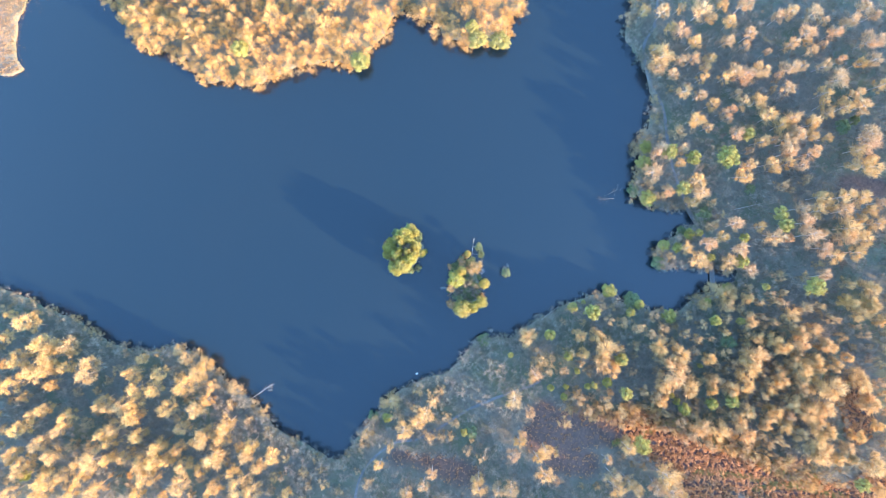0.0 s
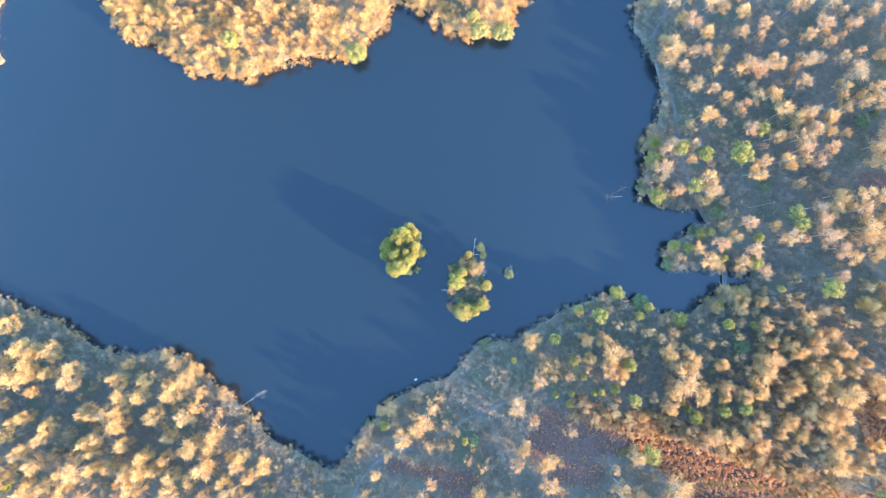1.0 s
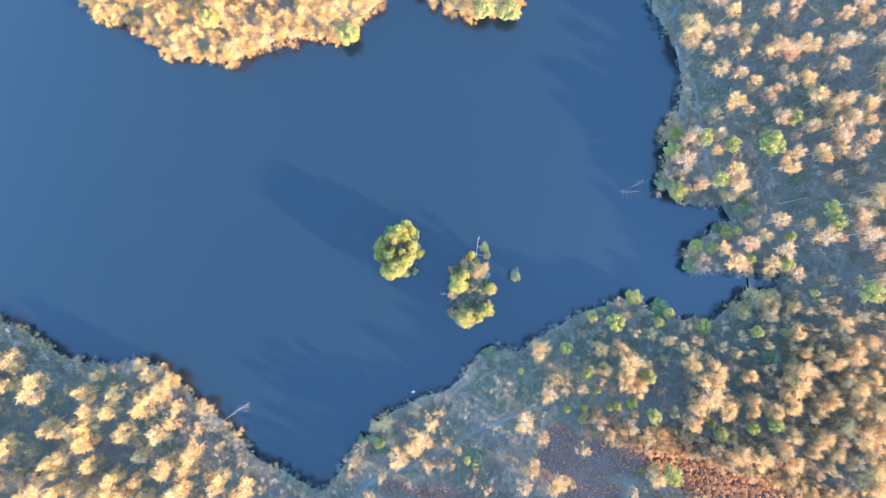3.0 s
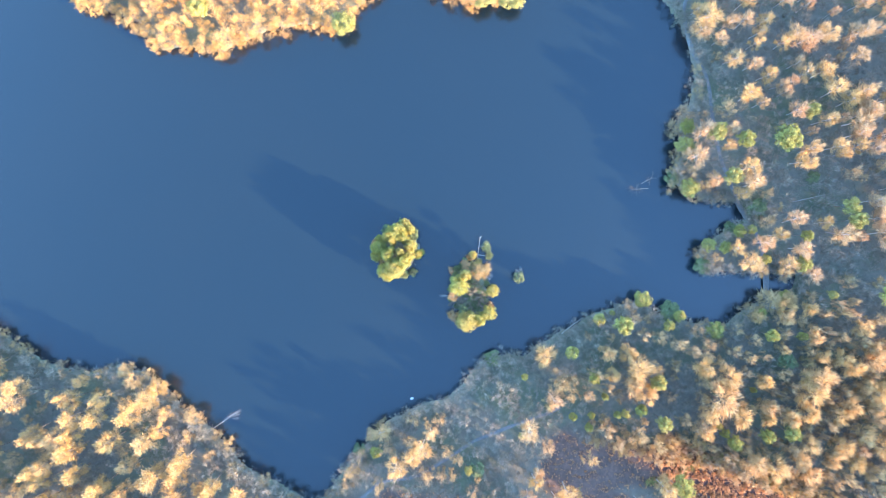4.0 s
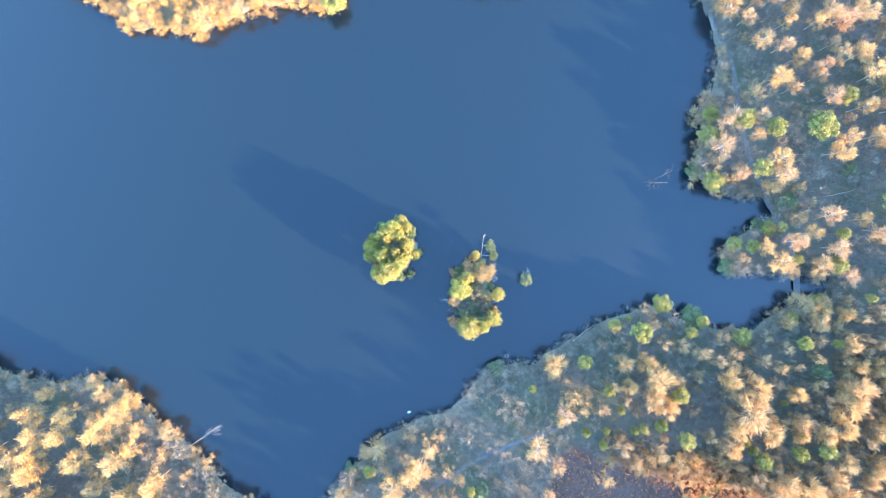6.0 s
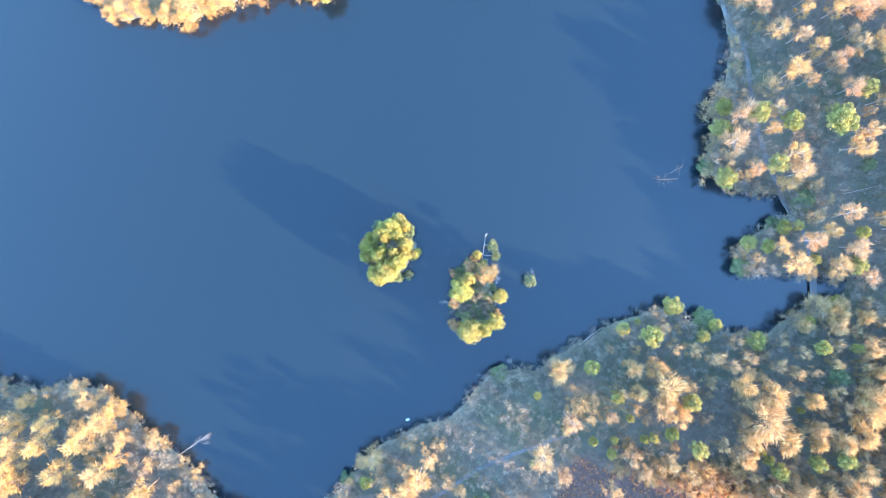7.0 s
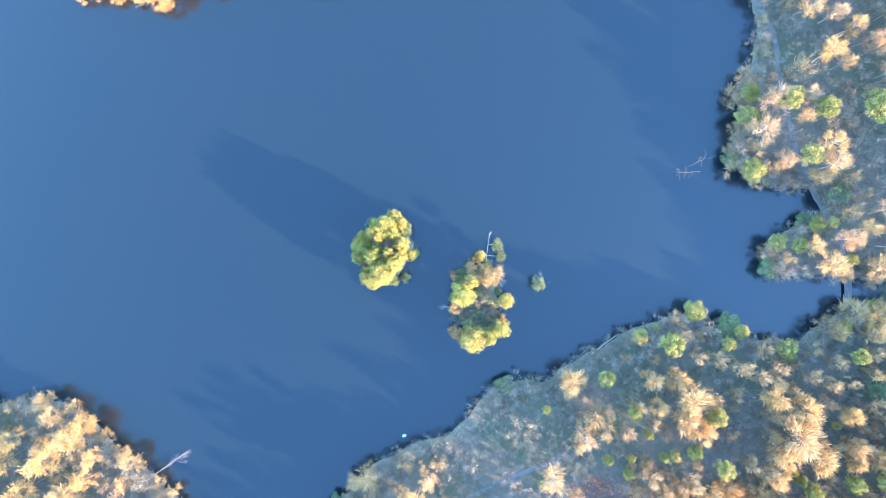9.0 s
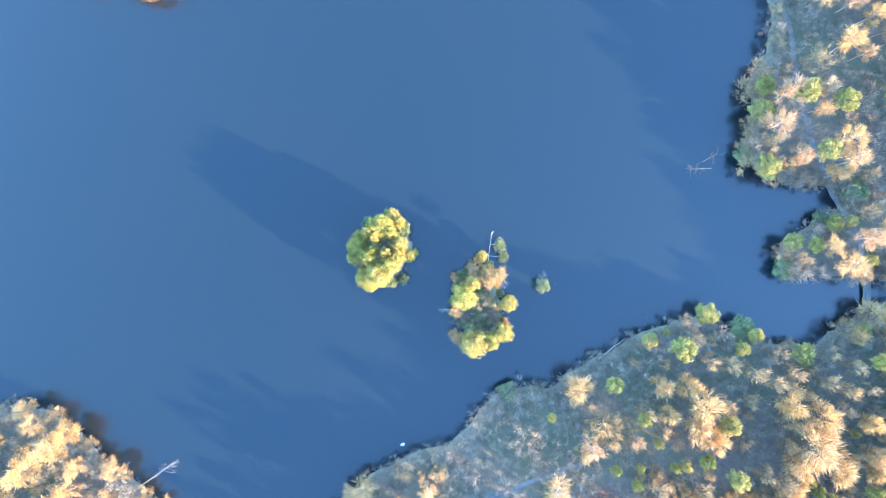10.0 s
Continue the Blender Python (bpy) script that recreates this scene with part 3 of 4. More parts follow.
EAST_TREES_OUTER = [
    (94.1, 24.6, 0.76), (100.0, 24.3, 0.76), (96.2, 23.0, 0.59), (123.1, 30.8, 1.29), (119.8, 28.7, 0.88), (123.9, 23.8, 1.29),
    (118.2, 24.6, 0.76), (108.8, 14.8, 0.88), (103.5, 11.6, 0.76), (108.8, 10.7, 1.00), (111.7, 12.9, 0.65), (116.1, 14.8, 1.24),
    (116.6, 10.7, 1.00), (121.5, 14.5, 1.00), (123.1, 11.6, 0.82), (126.3, 13.2, 0.76), (125.5, 7.5, 0.88), (105.5, 7.5, 0.94),
    (92.2, 6.3, 0.65), (96.2, 4.2, 1.00), (106.0, 3.7, 1.12), (109.6, 4.7, 0.65), (100.6, 3.4, 0.53), (117.9, 5.9, 1.35),
    (116.6, 2.6, 1.12), (121.8, 2.6, 1.00), (121.0, 8.3, 0.71), (110.4, 0.2, 0.94),
]
EAST_TREES_FAR = [
    (114.1, -2.3, 0.88), (120.2, -1.0, 0.88), (110.1, -8.3, 0.82), (63.3, 27.8, 1.06), (61.5, 22.5, 1.00), (68.9, 28.7, 0.71),
    (68.9, 25.4, 0.59), (73.9, 19.7, 0.94), (74.7, 15.6, 1.00), (71.8, 13.2, 0.76), (88.2, 28.2, 0.47), (86.5, 21.3, 0.88),
    (88.9, 24.1, 0.88), (65.5, 16.4, 0.76), (84.8, 6.7, 0.88), (81.1, 3.4, 0.71), (77.5, 1.5, 0.82), (74.2, -3.4, 1.18),
    (76.2, -5.5, 0.65), (86.5, 0.2, 1.00), (83.7, -3.4, 0.94), (82.1, -6.3, 0.71), (88.9, -6.3, 1.00), (70.7, 0.2, 0.76),
]
SOUTH_TREES_NEAR = [
    (39.2, -25.1, 0.76), (44.4, -25.4, 0.65), (47.4, -29.5, 1.18), (45.4, -32.4, 0.94), (40.9, -30.0, 0.65), (62.8, -28.7, 1.06),
    (68.5, -30.0, 0.94), (66.9, -36.5, 1.47), (64.5, -38.9, 0.94), (77.2, -31.6, 0.76), (77.5, -37.3, 0.82), (78.0, -40.5, 0.71),
    (71.8, -40.5, 0.94), (63.2, -43.8, 0.76), (48.5, -34.8, 0.82), (79.1, -12.0, 1.12), (82.4, -13.7, 0.88), (82.4, -16.9, 0.76),
    (75.1, -16.1, 0.71), (82.7, -40.5, 0.76), (83.2, -12.0, 0.71), (88.1, -14.5, 0.82), (100.3, -18.6, 0.71), (89.2, -21.8, 0.88),
    (91.3, -25.6, 0.71), (96.2, -25.9, 0.94), (102.2, -23.4, 0.76), (103.2, -26.7, 1.00), (99.0, -29.1, 1.12),
]
SOUTH_TREES_INNER = [
    (90.5, -31.6, 1.24), (88.1, -30.8, 0.82), (87.3, -34.8, 1.00), (86.8, -39.2, 1.12), (84.0, -40.5, 0.65), (106.0, -23.1, 0.71),
    (110.1, -27.5, 0.88), (112.5, -29.1, 0.71), (113.0, -33.2, 0.71), (106.8, -31.6, 0.82), (109.2, -34.8, 0.71), (104.4, -34.8, 1.06),
    (101.1, -32.4, 0.82), (103.5, -37.6, 0.88), (97.9, -38.1, 1.06), (95.4, -40.5, 0.76), (113.0, -40.5, 1.29), (108.4, -40.5, 0.94),
    (101.1, -43.8, 0.82), (110.1, -45.8, 1.00), (106.0, -47.9, 1.18), (108.4, -50.3, 0.82), (95.4, -47.1, 1.00), (93.8, -48.7, 0.76),
    (88.1, -46.2, 0.76), (85.6, -50.3, 0.82), (98.7, -51.1, 0.71), (123.1, -18.1, 0.88), (119.8, -18.7, 0.76),
]
SOUTH_TREES_MIDDLE = [
    (125.5, -16.4, 0.65), (118.2, -15.6, 0.71), (115.8, -14.5, 0.59), (123.1, -15.6, 0.94), (126.3, -20.7, 0.65), (123.1, -12.0, 1.06),
    (117.1, -31.3, 0.65), (119.0, -35.7, 0.71), (120.6, -38.6, 0.88), (123.9, -44.6, 1.06), (121.1, -44.6, 0.59), (126.3, -51.1, 0.71),
    (79.9, -51.9, 0.94), (74.2, -51.4, 0.94), (87.3, -53.6, 0.94), (92.2, -51.1, 0.65), (102.7, -53.9, 0.71), (109.2, -55.2, 1.12),
    (111.7, -52.8, 0.76), (108.4, -58.5, 0.71), (110.1, -60.9, 1.24), (114.1, -60.9, 0.76), (116.6, -57.6, 0.82), (118.7, -60.9, 0.65),
    (119.8, -53.6, 0.76), (124.7, -61.7, 1.24), (126.3, -69.8, 0.76), (24.6, -25.9, 1.06),
]
HEATH_TREES_NEAR = [
    (29.8, -58.1, 0.82), (27.0, -60.4, 0.65), (29.0, -65.8, 1.00), (47.4, -61.4, 0.65), (49.0, -65.8, 0.88), (49.8, -69.8, 0.88),
    (53.4, -57.6, 1.00), (53.9, -67.4, 0.76), (56.3, -69.8, 0.82), (64.5, -66.6, 1.29), (66.1, -69.8, 1.18), (62.0, -68.5, 1.00),
    (68.5, -70.3, 0.71), (22.1, -56.0, 0.76), (23.0, -53.6, 0.65), (20.8, -59.8, 0.71), (21.3, -43.0, 0.94),
]
HEATH_TREES_INNER = [
    (26.2, -35.7, 0.76), (16.4, -69.0, 0.82), (10.7, -70.2, 0.94), (20.5, -69.8, 0.88), (10.7, -66.6, 0.76), (-15.3, -44.1, 1.00),
    (-17.7, -43.8, 0.65), (-21.8, -53.2, 0.71), (-11.2, -52.3, 0.88), (-7.2, -51.1, 0.82), (-4.7, -47.9, 0.94), (-3.1, -44.6, 0.76),
    (-18.2, -62.5, 0.65), (-5.5, -68.5, 0.71), (-3.1, -64.6, 0.65), (-10.4, -70.2, 0.71),
]
WEST_TREES_NEAR = [
    (-120.8, -23.4, 1.36), (-118.2, -19.0, 0.71), (-116.2, -27.5, 1.36), (-113.8, -27.8, 1.07), (-109.4, -27.8, 1.07), (-107.3, -30.4, 0.64),
    (-114.6, -32.1, 1.36), (-122.8, -31.6, 1.21), (-103.2, -32.9, 1.14), (-103.2, -36.5, 1.21), (-117.9, -36.5, 1.21), (-121.9, -35.7, 0.79),
    (-113.8, -35.7, 1.07), (-109.7, -34.8, 0.93), (-125.7, -39.7, 1.14), (-90.2, -36.5, 1.00), (-88.6, -39.7, 1.14), (-87.8, -31.6, 0.93),
    (-126.3, -19.4, 0.64), (-99.2, -43.8, 1.00), (-96.7, -46.2, 0.93), (-91.8, -45.1, 1.14), (-87.8, -44.1, 0.93), (-90.2, -49.0, 1.29),
    (-95.9, -51.1, 1.07), (-98.3, -54.4, 1.00), (-95.9, -56.0, 0.86), (-89.4, -54.4, 1.14), (-117.9, -47.9, 0.86),
]
WEST_TREES_INNER = [
    (-115.4, -46.7, 0.86), (-110.6, -51.1, 1.00), (-108.9, -48.7, 0.86), (-121.9, -52.3, 1.21), (-117.1, -56.0, 1.21), (-100.8, -61.7, 1.43),
    (-105.7, -62.0, 0.86), (-95.9, -60.9, 0.93), (-125.2, -59.3, 1.00), (-121.1, -62.5, 1.14), (-114.6, -60.9, 1.21), (-109.7, -65.8, 1.00),
    (-114.6, -67.4, 1.43), (-122.8, -65.8, 1.00), (-104.0, -65.8, 0.86), (-100.8, -69.0, 1.00), (-87.8, -60.9, 1.14), (-91.8, -59.3, 1.00),
    (-86.9, -66.6, 1.21), (-88.6, -70.7, 0.86), (-126.0, -71.1, 0.86), (-116.2, -71.1, 1.00), (-108.1, -69.8, 0.93), (-76.4, -28.3, 1.00),
    (-74.7, -31.6, 1.07), (-68.2, -33.2, 1.14), (-71.5, -36.5, 1.29), (-75.5, -39.7, 1.21), (-66.6, -39.7, 0.93),
]
WEST_TREES_MIDDLE = [
    (-60.1, -40.5, 0.93), (-68.2, -44.1, 0.79), (-72.3, -47.1, 1.29), (-80.4, -46.2, 1.21), (-84.5, -40.5, 1.14), (-63.3, -51.1, 1.29),
    (-69.0, -53.6, 1.43), (-75.5, -52.8, 0.93), (-64.1, -55.2, 1.07), (-56.0, -56.8, 0.93), (-57.6, -61.7, 1.07), (-53.6, -63.3, 0.93),
    (-50.3, -60.4, 1.00), (-65.8, -60.9, 1.50), (-70.7, -63.3, 0.93), (-75.5, -63.3, 1.07), (-82.1, -56.8, 1.14), (-83.7, -61.7, 1.29),
    (-86.9, -64.1, 1.00), (-79.6, -60.9, 1.00), (-78.0, -69.8, 1.29), (-59.3, -68.2, 1.43), (-65.8, -69.0, 1.14), (-56.8, -69.8, 1.14),
    (-60.9, -65.0, 0.86), (-77.2, -58.5, 0.86), (-71.5, -56.8, 0.86), (-82.1, -35.7, 0.86),
]
EAST_HAZELS = [
    (53.1, 67.7, 1.10), (55.5, 71.0, 0.93), (61.2, 43.3, 0.84), (60.9, 37.6, 0.93), (67.7, 33.5, 1.10), (58.0, 32.7, 1.34),
    (62.4, 32.2, 0.59), (63.2, 15.3, 0.76), (61.2, 12.4, 1.01), (77.2, 13.5, 0.84), (53.1, 20.0, 0.76), (55.5, 15.6, 1.26),
    (66.1, 11.6, 1.01), (58.0, 12.4, 0.93), (77.5, 6.7, 1.18), (80.3, 9.9, 0.59), (59.6, -0.7, 0.93), (65.3, -2.3, 0.84),
    (65.6, 46.2, 0.59), (96.1, 49.0, 0.67), (94.8, 45.4, 0.59), (104.4, 20.0, 0.84), (97.9, 18.1, 1.01), (100.0, 16.8, 0.59),
    (95.4, 1.5, 0.50), (107.8, -4.4, 0.59), (104.4, -8.0, 0.84), (97.0, -8.0, 0.84), (54.7, 23.0, 1.10), (56.0, 28.7, 1.10),
    (59.6, 18.9, 0.93),
]
SOUTH_HAZELS_NEAR = [
    (44.1, -13.4, 0.76), (60.9, -18.9, 1.01), (64.8, -15.3, 0.59), (51.4, -28.3, 0.84), (66.9, -26.7, 0.84), (73.1, -25.9, 0.76),
    (76.7, -25.9, 0.59), (61.2, -42.2, 0.93), (58.0, -40.5, 0.93), (36.0, -29.5, 0.84), (39.2, -33.2, 0.67), (72.6, -12.9, 1.18),
    (81.6, -23.4, 0.76), (79.9, -37.6, 0.67), (48.2, -20.2, 0.84), (63.7, -22.3, 1.01), (69.4, -24.3, 0.84), (56.3, -22.6, 1.01),
    (59.6, -24.3, 0.84), (45.8, -16.1, 0.84), (51.4, -21.0, 0.93), (66.9, -16.9, 0.76), (71.0, -19.4, 0.93), (74.2, -21.8, 0.84),
    (88.1, -11.2, 0.84), (91.3, -15.6, 0.76), (94.9, -15.6, 0.67), (97.9, -15.3, 0.67), (97.9, -13.2, 0.59),
]
SOUTH_HAZELS_INNER = [
    (94.6, -12.9, 0.59), (92.2, -19.4, 0.59), (88.1, -19.4, 0.76), (95.4, -21.0, 0.67), (99.8, -21.8, 0.76), (86.8, -24.3, 0.76),
    (108.4, -22.6, 0.67), (105.7, -25.4, 0.67), (91.8, -41.7, 0.84), (92.2, -37.8, 0.76), (99.5, -47.9, 0.93), (116.6, -9.6, 0.93),
    (110.9, -20.2, 0.76), (113.8, -20.7, 0.59), (109.2, -16.9, 0.76), (125.5, -38.9, 0.84), (121.5, -25.1, 0.67), (119.0, -22.6, 0.59),
    (95.4, -53.9, 0.76), (97.4, -55.5, 0.59), (101.1, -51.9, 0.67), (106.0, -60.4, 0.59), (38.4, -43.8, 1.10), (46.6, -44.6, 1.10),
    (41.7, -46.2, 0.84), (51.4, -46.7, 1.10), (32.7, -58.5, 0.59), (34.7, -50.0, 0.93),
]
BAY_HAZELS = [
    (28.7, -32.2, 1.03), (30.3, -34.5, 0.97), (26.2, -33.2, 0.90), (31.4, -30.8, 0.83), (34.0, -34.8, 0.83), (25.2, -36.6, 0.76),
    (-3.6, -41.8, 0.67), (-0.7, -40.5, 0.84), (1.0, -48.7, 0.84), (2.6, -50.3, 0.84), (-3.6, -53.9, 1.01), (-0.3, -53.2, 0.76),
    (2.1, -53.6, 0.59), (-8.0, -46.2, 0.76), (-21.0, -67.4, 0.84), (10.7, -60.4, 0.67), (6.7, -58.5, 0.84), (8.0, -54.9, 0.41),
    (25.4, -47.1, 0.84), (-15.3, -56.0, 0.76), (-23.4, -56.8, 0.84), (-16.9, -38.1, 0.84), (-7.2, -40.5, 0.84), (-13.7, -47.9, 0.84),
]
WEST_HAZELS_NEAR = [
    (-122.8, -14.5, 0.97), (-118.7, -15.3, 0.90), (-113.0, -16.9, 0.83), (-101.6, -21.0, 0.83), (-104.9, -18.6, 0.69), (-98.3, -24.3, 0.62),
    (-92.6, -28.3, 0.90), (-91.0, -30.0, 0.76), (-94.3, -34.8, 0.76), (-106.5, -20.2, 0.69), (-100.8, -23.9, 0.76), (-95.9, -27.8, 0.62),
    (-82.1, -30.0, 0.83), (-65.0, -35.7, 0.69), (-62.5, -38.9, 0.76), (-56.8, -40.9, 0.62), (-48.7, -65.8, 0.76), (-46.2, -65.5, 0.55),
    (-40.5, -64.1, 0.83), (-38.9, -68.2, 0.83), (-45.4, -60.1, 0.69),
]
WEST_HAZELS_INNER = [
    (-53.6, -43.8, 0.83), (-51.9, -47.4, 0.90), (-49.5, -52.8, 1.03), (-43.0, -56.0, 0.97), (-36.5, -60.1, 0.97), (-34.8, -68.2, 0.90),
    (-106.5, -56.0, 0.97), (-101.6, -56.8, 0.76), (-95.1, -64.6, 0.55), (-92.6, -64.6, 0.48), (-96.7, -68.5, 0.48), (-102.4, -50.3, 0.90),
    (-81.2, -65.0, 0.55), (-72.3, -70.7, 0.69), (-117.1, -31.1, 0.55), (-126.0, -16.9, 0.83), (-60.9, -44.6, 0.90), (-56.0, -49.5, 0.90),
    (-70.7, -30.0, 0.83), (-63.3, -34.0, 0.62),
]
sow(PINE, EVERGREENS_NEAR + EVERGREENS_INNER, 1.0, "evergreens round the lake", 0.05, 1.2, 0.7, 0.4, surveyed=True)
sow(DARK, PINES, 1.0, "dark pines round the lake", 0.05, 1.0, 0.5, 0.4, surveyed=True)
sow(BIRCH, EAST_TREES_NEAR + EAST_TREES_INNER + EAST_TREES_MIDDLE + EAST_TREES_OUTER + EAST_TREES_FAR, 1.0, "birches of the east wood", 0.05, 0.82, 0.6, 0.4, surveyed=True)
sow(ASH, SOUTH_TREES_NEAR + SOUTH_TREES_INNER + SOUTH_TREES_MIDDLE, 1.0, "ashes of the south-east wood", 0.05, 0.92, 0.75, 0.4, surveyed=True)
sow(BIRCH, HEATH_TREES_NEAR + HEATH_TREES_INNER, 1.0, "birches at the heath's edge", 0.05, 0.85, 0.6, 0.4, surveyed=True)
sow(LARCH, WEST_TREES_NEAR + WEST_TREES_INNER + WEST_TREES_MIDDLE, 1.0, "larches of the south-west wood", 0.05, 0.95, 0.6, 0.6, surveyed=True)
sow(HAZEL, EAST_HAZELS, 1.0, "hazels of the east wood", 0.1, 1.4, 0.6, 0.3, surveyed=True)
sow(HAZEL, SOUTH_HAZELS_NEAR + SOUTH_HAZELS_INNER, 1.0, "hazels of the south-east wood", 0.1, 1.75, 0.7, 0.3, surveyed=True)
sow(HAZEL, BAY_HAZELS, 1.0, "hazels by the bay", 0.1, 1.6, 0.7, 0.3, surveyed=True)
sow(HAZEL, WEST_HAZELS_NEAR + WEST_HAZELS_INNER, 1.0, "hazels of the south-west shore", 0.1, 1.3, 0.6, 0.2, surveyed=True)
ISLET_WILLOWS = [
    (-10.86, -1.25, 0.48), (-11.69, 1.57, 0.44), (-16.28, 0.84, 0.48), (-7.93, 4.39, 0.56),
    (-7.31, 0.84, 0.60), (-6.47, -1.56, 0.48), (-12.42, 0.00, 0.44), (-9.81, 4.70, 0.52),
    (-13.47, -1.56, 0.68), (-9.81, 2.93, 0.56), (-16.91, 0.00, 0.44), (-8.77, -2.08, 0.60),
    (-11.76, 4.05, 0.90), (-13.48, 2.66, 0.61), (-12.19, -4.25, 1.04), (-14.56, -5.11, 0.80), (-9.72, -3.41, 0.85),
    (-7.90, -1.06, 0.61), (-15.41, 0.86, 0.71), (-5.41, -0.74, 0.38), (-9.18, 6.07, 0.61), (-16.17, -1.59, 0.57),
    (6.73, 0.00, 0.42), (3.72, -9.05, 0.99), (5.33, -6.39, 0.61), (12.54, -10.11, 0.61), (5.88, -17.35, 1.09),
    (8.88, -16.82, 0.71), (11.79, -15.96, 0.80), (-16.71, 3.20, 0.42), (-13.48, -6.39, 0.57),
]
ISLET_PINES = [
    (-13.99, 4.91, 0.54), (-7.20, 3.34, 0.58), (-9.60, -6.26, 0.50), (-7.52, -5.42, 0.42), (3.24, -5.01, 0.42),
    (4.80, -14.40, 0.46), (18.89, -6.47, 0.54), (-10.33, 6.48, 0.38),
]
ISLET_SALLOWS = [
    (-8.77, -0.20, 0.44), (-17.33, 1.57, 0.36),
    (-16.60, 1.26, 0.48), (-8.46, 0.53, 0.24), (6.37, -1.56, 0.32), (5.32, -3.65, 0.52), (7.10, -2.40, 0.36),
    (1.98, -5.42, 0.40), (9.50, -5.21, 0.88), (8.14, -6.26, 0.60), (1.36, -16.70, 0.64), (2.51, -11.69, 0.52),
    (-15.03, -3.13, 0.40), (12.11, -14.09, 0.36),
]
# low dark bushes that stand in for the shaded undergrowth inside the islets
ISLET_BRAMBLES = [
    (5.43, -2.29, 0.38), (7.10, -3.96, 0.38), (8.77, -3.13, 0.35), (2.92, -6.78, 0.42), (1.67, -8.35, 0.35),
    (4.38, -4.38, 0.35), (1.67, -9.91, 0.35), (11.06, -8.35, 0.35),
    (8.77, -9.91, 0.50), (7.10, -12.73, 0.50), (10.02, -12.73, 0.46), (6.37, -14.82, 0.42), (8.56, -14.40, 0.46),
    (6.89, -8.35, 0.42), (10.44, -10.96, 0.38), (5.64, -11.27, 0.38), (3.55, -14.09, 0.38), (1.67, -12.52, 0.35),
    (7.93, -6.26, 0.38), (5.32, -8.35, 0.38),
]
ISLET_SNAGS = [
    (11.38, -6.99, 0.68), (3.24, -11.69, 0.59), (15.03, -11.27, 0.27), (5.85, -12.21, 0.41), (19.21, -4.38, 0.32),
]
ISLET_SHRUBS = [
    (7.41, -10.96, 0.83), (9.50, -11.48, 0.83), (6.89, -15.13, 0.72), (10.02, -14.09, 0.72), (7.93, -7.82, 0.67), (5.64, -9.39, 0.61), (1.67, -14.09, 0.56), (3.24, -13.57, 0.61), (7.41, -4.17, 0.61), (5.85, -7.82, 0.61),
    (7.93, -9.39, 0.75), (8.98, -13.04, 0.85), (6.37, -13.57, 0.75), (11.06, -13.04, 0.60), (-10.86, 0.00, 0.70),
    (-8.77, -1.56, 0.50), (-9.81, 1.57, 0.50), (18.37, -5.21, 0.55), (3.76, -12.52, 0.60), (4.80, -10.96, 0.55),
    (12.63, -12.00, 0.45), (0.10, -13.04, 0.40),
]
sow(WILLOW, ISLET_WILLOWS, 1.0, "willows on the islets", 0.05, 1.85, 0.7, -0.6)
sow(DARK, ISLET_PINES, 1.0, "pines on the islets", 0.05, 1.5, 0.5, -0.6)
sow(DARK, ISLET_BRAMBLES, 1.0, "dark bushes inside the islets", 0.1, 0.55, 0.3, 0.2)
sow(SALLOW, ISLET_SALLOWS, 1.0, "bare sallows on the islets", 0.05, 1.85, 0.7, -0.6)
sow(SHRUB, ISLET_SHRUBS, 1.0, "shrubs on the islets", 0.05, 1.2, 0.0, 0.1)
sow(SNAG, ISLET_SNAGS, 1.0, "dead trees on the islets", 0.05, 1.0, 0.0, -0.5)


def free_spots(box, gap, want, accept, tries=60):
    """Spots at least gap apart from one another and from what stands there already, where accept(x, y) holds."""
    cells = {}
    for x, y, _ in placed:
        cells.setdefault((int(x // gap), int(y // gap)), []).append((x, y))
    n = want * tries
    xs, ys = rng.uniform(box[0], box[2], n), rng.uniform(box[1], box[3], n)
    ok = accept(xs, ys)
    out = []
    for x, y in zip(xs[ok], ys[ok]):
        i, j = int(x // gap), int(y // gap)
        if any((x - a) ** 2 + (y - b) ** 2 < gap * gap for di in (-1, 0, 1) for dj in (-1, 0, 1) for a, b in cells.get((i + di, j + dj), ())):
            continue
        cells.setdefault((i, j), []).append((x, y))
        out.append((x, y))
        if len(out) >= want:
            break
    return out


def off_path(x, y, d):
    """Clear of the footpath."""
    return chain_distance(path_line[::3], x, y) > d


def in_peninsula(x, y, m):
    return inside(LAND[1], x, y) & (shore(x, y) > m)
def in_main(x, y, m):
    return inside(LAND[0], x, y) & (shore(x, y) > m) & (heath_at(x, y) < 0.3) & off_path(x, y, 0.7)


# peninsula: a close stand of alder right down to the water
sow(ALDER, free_spots((-108, 45, 30, 80), 3.3, 200, lambda x, y: in_peninsula(x, y, 0.5)), 0.85, "alders on the wooded peninsula", 0.34)
sow(ALDER, free_spots((-108, 40, 30, 80), 1.9, 95, lambda x, y: inside(LAND[1], x, y) & (shore(x, y) > 0.15) & (shore(x, y) < 1.5), 200), 0.5, "alders on the wooded peninsula", 0.25, 1.0, 0.0, 0.1)
